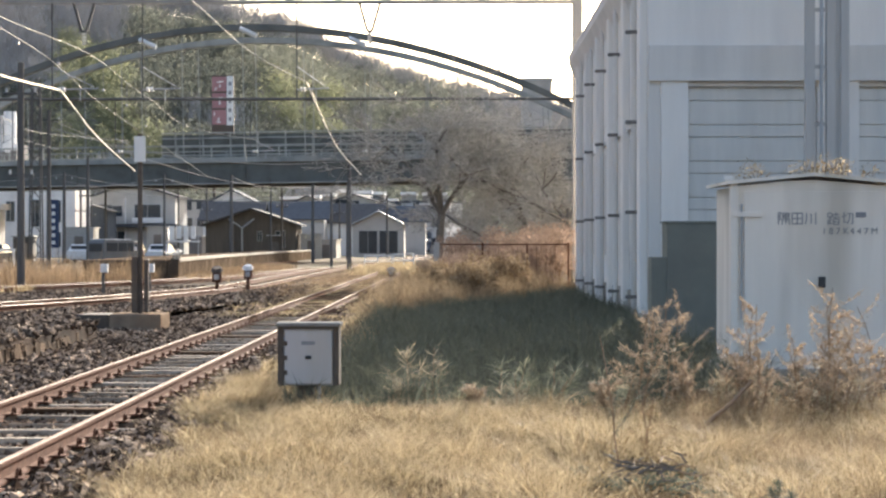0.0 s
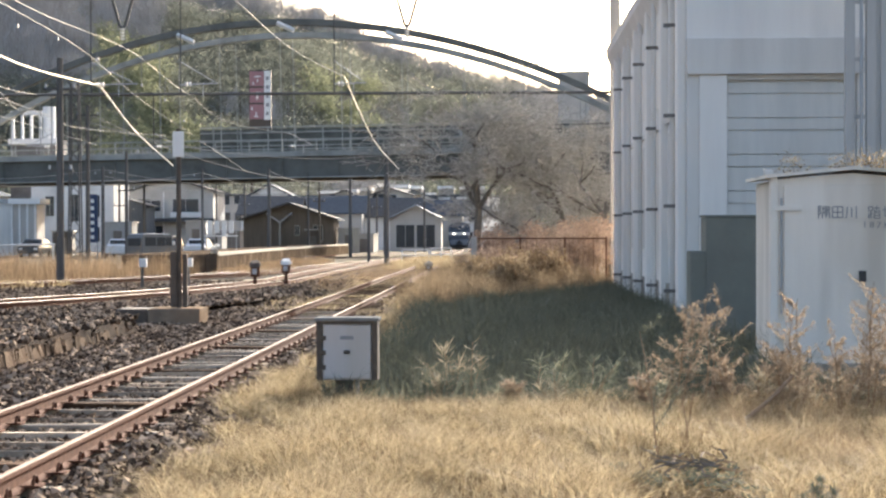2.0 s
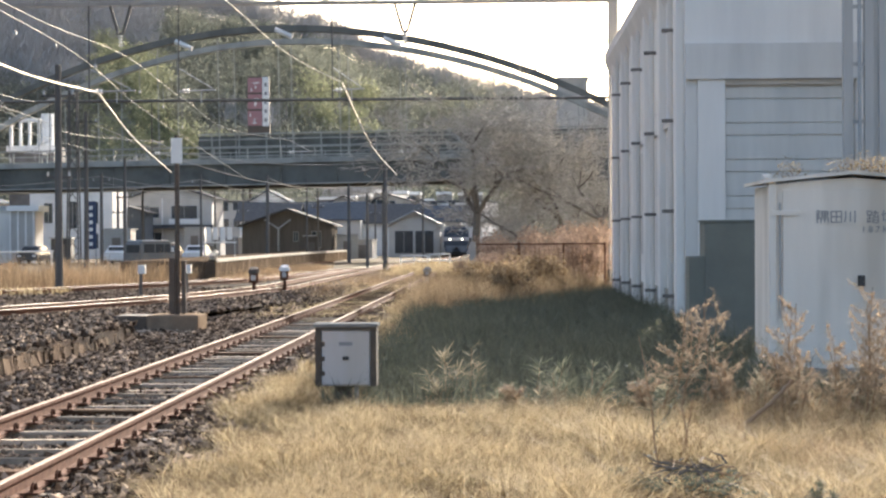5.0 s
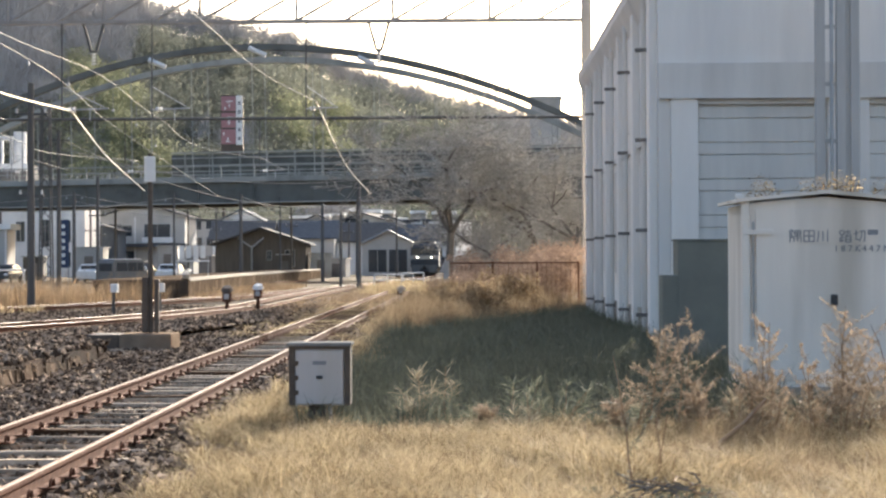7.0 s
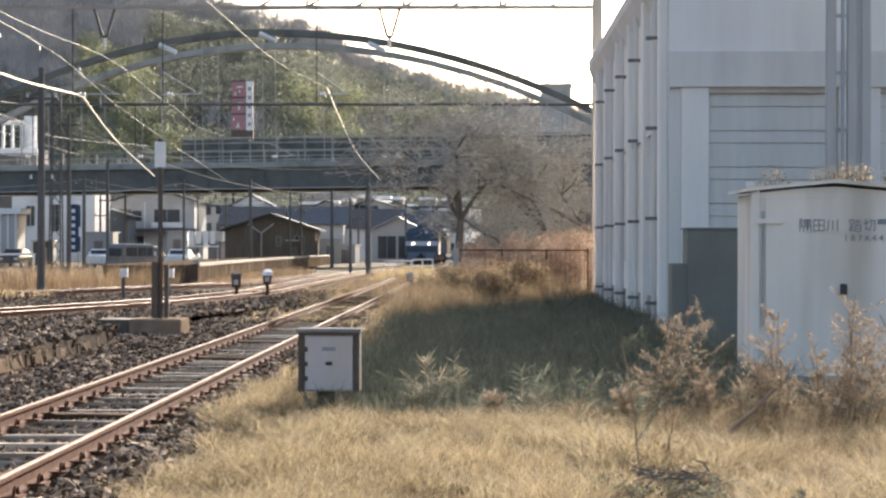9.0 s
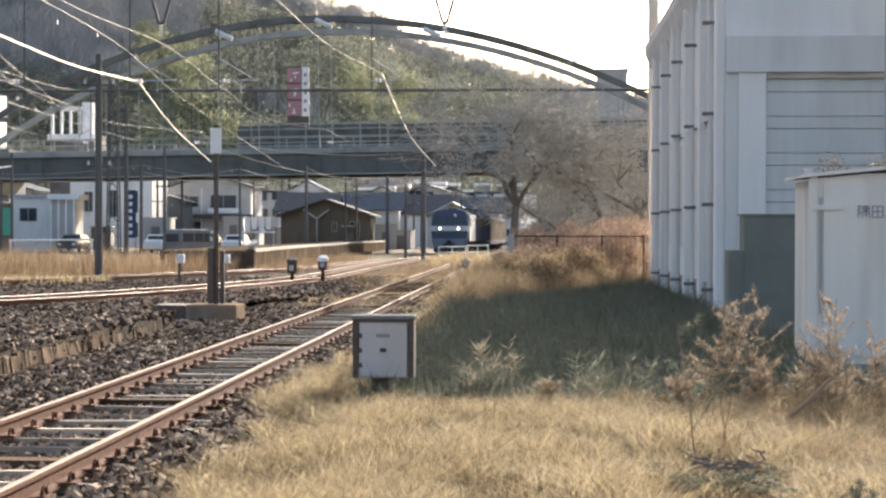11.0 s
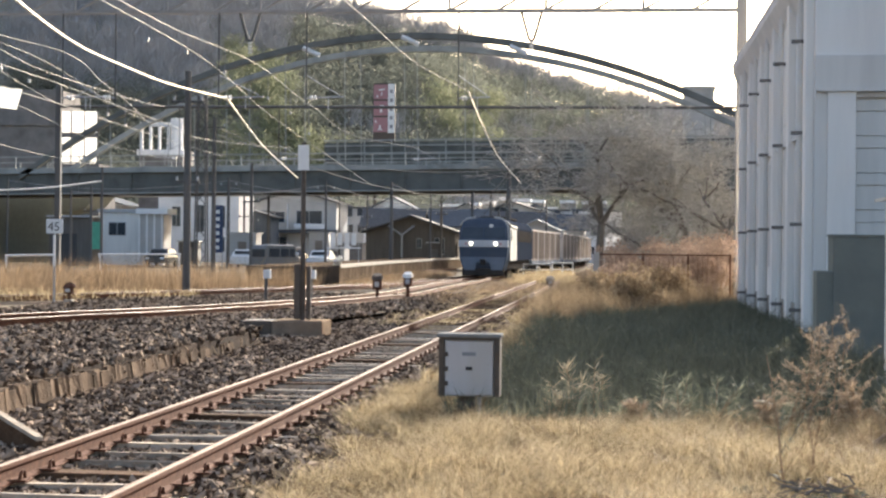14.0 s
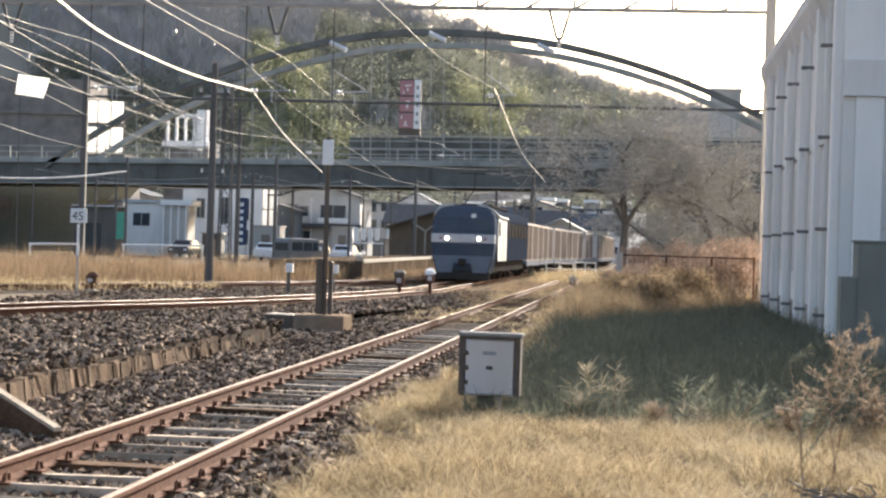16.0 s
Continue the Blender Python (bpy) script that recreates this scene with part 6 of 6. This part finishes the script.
def loose_timber():
    t = thing("timber_plank", "loose grey timber plank on edge, leaning up over the sleeper stubs", "timber", at=(-4.6, 13.07, 0.0), turn=142.4)
    bm = bmesh.new()
    prism(bm, [(0.0, -0.04), (0.0, 0.085), (1.85, 0.56), (1.85, 0.22), (0.9, -0.04)], -0.03, 0.03)
    part("plank", bm, M_SLEEPER_DARK, t, "dark face")
    # A paler strip runs along the top of the dark plank.
    bm = bmesh.new()
    prism(bm, [(-0.01, 0.087), (1.86, 0.562), (1.85, 0.592), (-0.01, 0.117)], -0.034, 0.034)
    part("worn_edge", bm, M_SLEEPER, t, "pale top edge")


loose_timber()


def stones(name, n, inside, zf, size, seed, label):
    rs = np.random.default_rng(seed)
    x, y = inside(rs, n)
    n = len(x)
    base = np.array([(1, 0, 0), (-1, 0, 0), (0, 1, 0), (0, -1, 0), (0, 0, 1), (0, 0, -1)], float)
    faces = np.array([(0, 2, 4), (2, 1, 4), (1, 3, 4), (3, 0, 4), (2, 0, 5), (1, 2, 5), (3, 1, 5), (0, 3, 5)])
    s = rs.uniform(size[0], size[1], (n, 1, 1)) * rs.uniform(0.6, 1.3, (n, 1, 3))
    v = base[None] * s * rs.uniform(0.7, 1.25, (n, 6, 1))
    a = rs.normal(size=(n, 4))
    a /= np.linalg.norm(a, axis=1)[:, None]
    w, i, j, k = a.T
    R = np.stack([np.stack([1 - 2 * (j * j + k * k), 2 * (i * j - k * w), 2 * (i * k + j * w)], 1), np.stack([2 * (i * j + k * w), 1 - 2 * (i * i + k * k), 2 * (j * k - i * w)], 1),
                  np.stack([2 * (i * k - j * w), 2 * (j * k + i * w), 1 - 2 * (i * i + j * j)], 1)], 1)
    v = np.einsum("nab,nvb->nva", R, v)
    v += np.stack([x, y, zf(x, y)], 1)[:, None, :]
    f = (faces[None] + (np.arange(n) * 6)[:, None, None]).reshape(-1, 3)
    joined(name, v.reshape(-1, 3).tolist(), f.tolist(), M_STONE, label, "ballast stones")


def bed_height(x, y):
    """Top of the stone bed or of the bank, whichever is higher."""
    pts = np.array([p[:2] for p in MAIN])
    pts = pts[np.argsort(pts[:, 1])]
    d = np.abs(x - np.interp(y, pts[:, 1], pts[:, 0]))
    top = np.array([rise(float(v)) for v in y]) - 0.1 * np.clip((d - 1.5) / 0.6, 0, 1)
    low = bank(x, y)
    return np.where(d < 2.1, np.maximum(low, top), low)


stones("ballast_stones", 34000, lambda r, n: (r.uniform(-5.9, -1.9, n), 7.5 + 30 * r.uniform(0, 1, n) ** 1.6), lambda x, y: -0.065 + 0.075 * (np.abs(x + 3.6) > 0.72), (0.024, 0.062), 21, "dark angular crushed stones round the siding")
stones("ballast_stones", 38000, lambda r, n: (r.uniform(-12.5, -5.85, n), 11 + 32 * r.uniform(0, 1, n) ** 1.2), lambda x, y: bed_height(x, y) + 0.01, (0.03, 0.075), 22, "grey crushed stones heaped beside the running line")
stones("ballast_stones", 15000, lambda r, n: (-3.6 + r.uniform(-0.52, 0.52, n), 8 + 26 * r.uniform(0, 1, n) ** 1.3), lambda x, y: np.full(len(x), -0.028), (0.02, 0.05), 24, "dark dirty stones between the sleepers of the siding")
stones("ballast_stones", 13000, lambda r, n: (r.uniform(-16, -4.8, n), 27 + 36 * r.uniform(0, 1, n)), lambda x, y: bed_height(x, y), (0.03, 0.075), 23, "grey crushed stones between the running lines")


# ---- the freight train ----
def loco():
    lo = thing("locomotive", "blue and white box-cab electric freight locomotive, headlights on", "locomotive")
    # x across, y back along the train from the front face, z up from the rail head
    W = 1.40
    bm = bmesh.new()
    prof = [(-W, 0.92), (W, 0.92), (W, 2.78), (1.3, 3.02), (1.05, 3.2), (0.6, 3.3), (-0.6, 3.3), (-1.05, 3.2), (-1.3, 3.02), (-W, 2.78)]
    prism(bm, prof, 1.1, 18.0)
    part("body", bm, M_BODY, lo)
    cab = bmesh.new()      # front end, raked above the waist
    rows = [(0.36, 0.14, 1.08), (0.6, 0.05, 1.16), (0.95, 0.0, 1.26), (1.66, 0.0, 1.34), (2.04, 0.0, 1.34), (2.6, 0.22, 1.31), (2.85, 0.34, 1.25), (3.05, 0.46, 1.13), (3.18, 0.58, 0.95), (3.27, 0.72, 0.66)]
    f0 = [[cab.verts.new((s * w, y, z)) for s in (-1, 1)] for z, y, w in rows]
    b0 = [[cab.verts.new((s * min(w + 0.07 + 0.25 * max(0, 1.2 - w), W), 1.12, min(z + 0.02, 3.29))) for s in (-1, 1)] for z, y, w in rows]
    for i in range(len(rows) - 1):
        cab.faces.new((f0[i][0], f0[i][1], f0[i + 1][1], f0[i + 1][0]))
        cab.faces.new((f0[i][1], b0[i][1], b0[i + 1][1], f0[i + 1][1]))
        cab.faces.new((b0[i][0], f0[i][0], f0[i + 1][0], b0[i + 1][0]))
    cab.faces.new((f0[-1][0], f0[-1][1], b0[-1][1], b0[-1][0]))
    cab.faces.new((f0[0][1], f0[0][0], b0[0][0], b0[0][1]))
    bmesh.ops.recalc_face_normals(cab, faces=cab.faces)
    front = part("cab_front", cab, M_BLUE, lo, "dark blue raked cab front")
    part("band", cube(-1.355, 1.355, -0.025, 0.6, 1.66, 2.04, 0.02), M_SKYBLUE, front, "pale waist band")
    ap = bmesh.new()
    prism(ap, [(-1.05, 0.4), (-0.45, 0.4), (-0.36, 0.8), (0.36, 0.8), (0.45, 0.4), (1.05, 0.4), (1.24, 1.12), (-1.24, 1.12)], -0.03, 0.2)
    part("apron", ap, M_APRON, front, "grey-blue lower apron")
    for s in (-1, 1):
        wn_ = bmesh.new()
        ys = lambda z: (z - 2.04) / 0.56 * 0.22 - 0.02
        q = [(s * 0.05, ys(2.16), 2.16), (s * 1.2, ys(2.16), 2.16), (s * 1.16, ys(2.74), 2.74), (s * 0.05, ys(2.74), 2.74)]
        a = [wn_.verts.new(p) for p in q]
        b = [wn_.verts.new((p[0], p[1] + 0.05, p[2])) for p in q]
        wn_.faces.new(a)
        wn_.faces.new(b[::-1])
        for i in range(4):
            wn_.faces.new((a[i], b[i], b[(i + 1) % 4], a[(i + 1) % 4]))
        bmesh.ops.recalc_face_normals(wn_, faces=wn_.faces)
        part("windscreen", wn_, M_GLASS, front)
        lamp = part("headlight", bar((s * 0.68, -0.06, 1.85), (s * 0.68, 0.02, 1.85), 0.09, n=14), M_LAMP, front, "lit headlight")
        part("lamp_rim", cube(s * 0.68 - 0.16, s * 0.68 + 0.16, -0.035, 0.01, 1.71, 1.99, 0.02), M_GALV, lamp)
        part("tail_light", bar((s * 0.95, -0.04, 1.85), (s * 0.95, 0.02, 1.85), 0.07, n=10), M_RED, front)
        # side: white panel behind the cab, then louvres
        part("side_panel", cube(s * W - 0.01, s * W + 0.012, 0.95, 5.2, 0.97, 2.76), M_LOCOWHITE, lo, "white side panel behind the cab")
        part("roof_edge", tube([Vector((s * 0.5, 0.72, 3.3)), Vector((s * 0.95, 0.66, 3.22)), Vector((s * 1.2, 0.8, 3.04)), Vector((s * 1.36, 1.1, 2.86)), Vector((s * 1.41, 2.6, 2.8)), Vector((s * 1.41, 5.2, 2.8))], [0.07] * 6, 6), M_LOCOWHITE, lo, "white trim along the roof edge")
        part("lower_stripe", cube(s * W - 0.01, s * W + 0.014, 0.95, 5.2, 0.92, 0.97), M_LOCOWHITE, lo)
        part("side_window", cube(s * W, s * W + 0.02, 1.3, 1.9, 2.0, 2.6), M_GLASS, lo)
        for k in range(6):
            part("louvre", cube(s * W, s * W + 0.02, 5.7 + k * 1.9, 7.2 + k * 1.9, 2.0, 2.65), M_UNDER, lo)
    part("emblem", cube(0.30, 0.50, 0.27, 0.36, 2.72, 2.92), M_PALE, front, "small white emblem plate")
    part("headboard_lamp", cube(-0.2, 0.2, 0.80, 1.0, 3.24, 3.36, 0.02), M_GLASS, front)
    part("coupler", cube(-0.14, 0.14, -0.45, 0.2, 0.7, 1.0, 0.04), M_UNDER, front)
    part("snow_plough", cube(-1.15, 1.15, 0.0, 0.25, 0.1, 0.5, 0.04), M_UNDER, front)
    part("underframe", cube(-1.2, 1.2, 0.8, 17.6, 0.45, 0.92), M_UNDER, lo)
    for y in (3.1, 9.1, 15.1):
        bog = part("bogie", cube(-1.1, 1.1, y - 1.7, y + 1.7, 0.35, 0.75, 0.05), M_UNDER, lo)
        for dy in (-1.2, 1.2):
            for s in (-1, 1):
                part("wheel", bar((s * 0.48, y + dy, 0.55), (s * 0.62, y + dy, 0.55), 0.55, n=20), M_UNDER, bog)
    part("roof_gear", cube(-0.7, 0.7, 5, 14, 3.3, 3.45, 0.05), M_UNDER, lo)
    for y in (4.0,):
        pn = part("pantograph", bar((-0.5, y, 3.3), (-0.1, y + 0.9, 4.1), 0.02, n=6), M_UNDER, lo)
        part("panto_arm", bar((-0.1, y + 0.9, 4.1), (0, y + 0.2, 4.8), 0.018, n=6), M_UNDER, pn)
        part("panto_head", bar((-0.75, y + 0.2, 4.8), (0.75, y + 0.2, 4.8), 0.025, n=6), M_UNDER, pn)
    return lo


def wagon():
    wg = thing("container_wagon", "flat container wagon with blue-grey frame", "wagon", "freight wagons")
    part("frame", cube(-1.25, 1.25, 0.3, 19.7, 0.66, 0.82, 0.02), M_WAGON, wg)
    for s in (-1, 1):
        part("side_sill", cube(s * 1.25 - 0.05, s * 1.25 + 0.05, 0.3, 19.7, 0.58, 0.83), M_WAGON, wg)
        part("end_rail", cube(s * 1.1 - 0.03, s * 1.1 + 0.03, 0.2, 0.26, 0.8, 1.6), M_LOCOWHITE, wg)
    part("end_step", cube(-1.25, 1.25, 0.12, 0.3, 0.7, 0.8), M_WAGON, wg)
    for y in (3.0, 17.0):
        bog = part("bogie", cube(-1.05, 1.05, y - 1.3, y + 1.3, 0.3, 0.7, 0.05), M_UNDER, wg)
        for dy in (-0.95, 0.95):
            for s in (-1, 1):
                part("wheel", bar((s * 0.48, y + dy, 0.43), (s * 0.62, y + dy, 0.43), 0.43, n=18), M_UNDER, bog)
    part("brake_gear", cube(-0.8, 0.8, 6, 14, 0.4, 0.8, 0.05), M_UNDER, wg)
    return wg


def container():
    c = thing("freight_container", "faded red-brown twelve-foot rail container", "container", "rail containers")
    part("shell", cube(-1.2, 1.2, 0.05, 3.67, 0, 2.05, 0.02), M_CONTAINER, c)
    for s in (-1, 1):
        for k in range(11):
            y = 0.22 + k * 0.32
            part("rib", cube(s * 1.2 - 0.02, s * 1.2 + 0.035, y, y + 0.1, 0.12, 1.93), M_CONTAINER, c)
        for y in (0.03, 3.58):
            part("corner_post", cube(s * 1.2 - 0.06, s * 1.2 + 0.05, y, y + 0.11, 0, 2.05), M_CONTAINER_PALE, c, "pale corner post")
        part("top_rail", cube(s * 1.2 - 0.04, s * 1.2 + 0.045, 0.1, 3.6, 1.96, 2.06), M_CONTAINER_PALE, c)
    for s in (-1, 1):
        part("end_door", cube(s * 0.6 - 0.55, s * 0.6 + 0.55, 0.0, 0.06, 0.12, 1.94, 0.01), M_CONTAINER_PALE, c)
        part("lock_bar", bar((s * 0.35, -0.02, 0.15), (s * 0.35, -0.02, 1.9), 0.02, n=6), M_GALV, c)
    return c


locomotive = loco()
wagons, boxes = [], []
first_wagon, first_box = wagon(), container()
for i in range(6):
    wagons.append(first_wagon if i == 0 else copy_thing(first_wagon, pose(0, 0, 0)))
    for k in range(5):
        if i == 0 and k == 0:
            boxes.append((i, k, first_box))
        elif not (i == 2 and k == 2):
            boxes.append((i, k, copy_thing(first_box, pose(0, 0, 0))))

# arc length along the running line
LINE = np.vstack([MAIN[20:], MAIN[-1] + (MAIN[-1] - MAIN[-2]) * 60])
ARC = np.concatenate([[0], np.cumsum(np.linalg.norm(np.diff(LINE, axis=0), axis=1))])
S_END = float(np.interp(71.5, LINE[:, 1], ARC))


def on_line(s):
    return np.array([np.interp(s, ARC, LINE[:, 0]), np.interp(s, ARC, LINE[:, 1])])


def seat(s, a, b, dz=0.152):
    """Pose of a vehicle whose front is at s and whose bogies ride a and b behind it."""
    p, q = on_line(s + a), on_line(s + b)
    d = (q - p) / np.linalg.norm(q - p)
    o = p - d * a
    return pose(o[0], o[1], dz, 0, 0, math.degrees(math.atan2(-d[0], d[1])))


SPEED = 10.5
TIMES = [i * 0.5 for i in range(33)]


# ---- sleepers of the tracks ----
# Narrow and pale: the sunlit top edge of each sleeper put into the colour.
PALE = [sleeper_mesh(i, 0.04, M_SLEEPER) for i in range(4)]
DARK = [sleeper_mesh(10 + i, 0.10, M_SLEEPER_DARK) for i in range(4)]
CLIP_MESH = clip_mesh()
r_s = random.Random(2)
y = 5.265
k = 0
while y < 66:
    ob = new("sleeper", (PALE if y < 36 and k % 7 != 4 else DARK)[k % 4])
    ob.parent = track_siding
    ob.matrix_basis = pose(-3.6 + r_s.uniform(-0.05, 0.05), y, r_s.uniform(-0.01, 0.006) - 0.012 * (k % 3 == 1), 0, r_s.uniform(-0.6, 0.6), r_s.uniform(-1.5, 1.5))
    if y < 40:
        for s in (-1, 1):
            c = new("rail_clip", CLIP_MESH)
            c.parent = track_siding
            c.matrix_basis = pose(-3.6 + s * 0.566, y, 0)
    y += 0.595
    k += 1
for track, line in ((track_main, MAIN), (track_loop, LOOP)):
    k = 0
    for i in range(20, min(130, len(line) - 1)):
        p, q = line[i], line[i + 1]
        for u in (0.0, 0.5):
            m = p + (q - p) * u
            ob = new("sleeper", DARK[k % 4])
            ob.parent = track
            ob.matrix_basis = pose(m[0], m[1], float(rise(m[1])) * (track is track_main) - 0.005, 0, 0, math.degrees(math.atan2(-(q - p)[0], (q - p)[1])))
            k += 1


def motions():
    walk(locomotive, [(t, seat(S_END + (16.0 - t) * SPEED, 3.1, 15.1)) for t in TIMES])
    for i, w in enumerate(wagons):
        walk(w, [(t, seat(S_END + (16.0 - t) * SPEED + 18.9 + i * 20.4, 3.0, 17.0)) for t in TIMES])
    for i, k, c in boxes:
        walk(c, [(t, seat(S_END + (16.0 - t) * SPEED + 18.9 + i * 20.4, 3.0, 17.0) @ pose(0, 0.45 + k * 3.82, 0.83)) for t in TIMES])


motions()
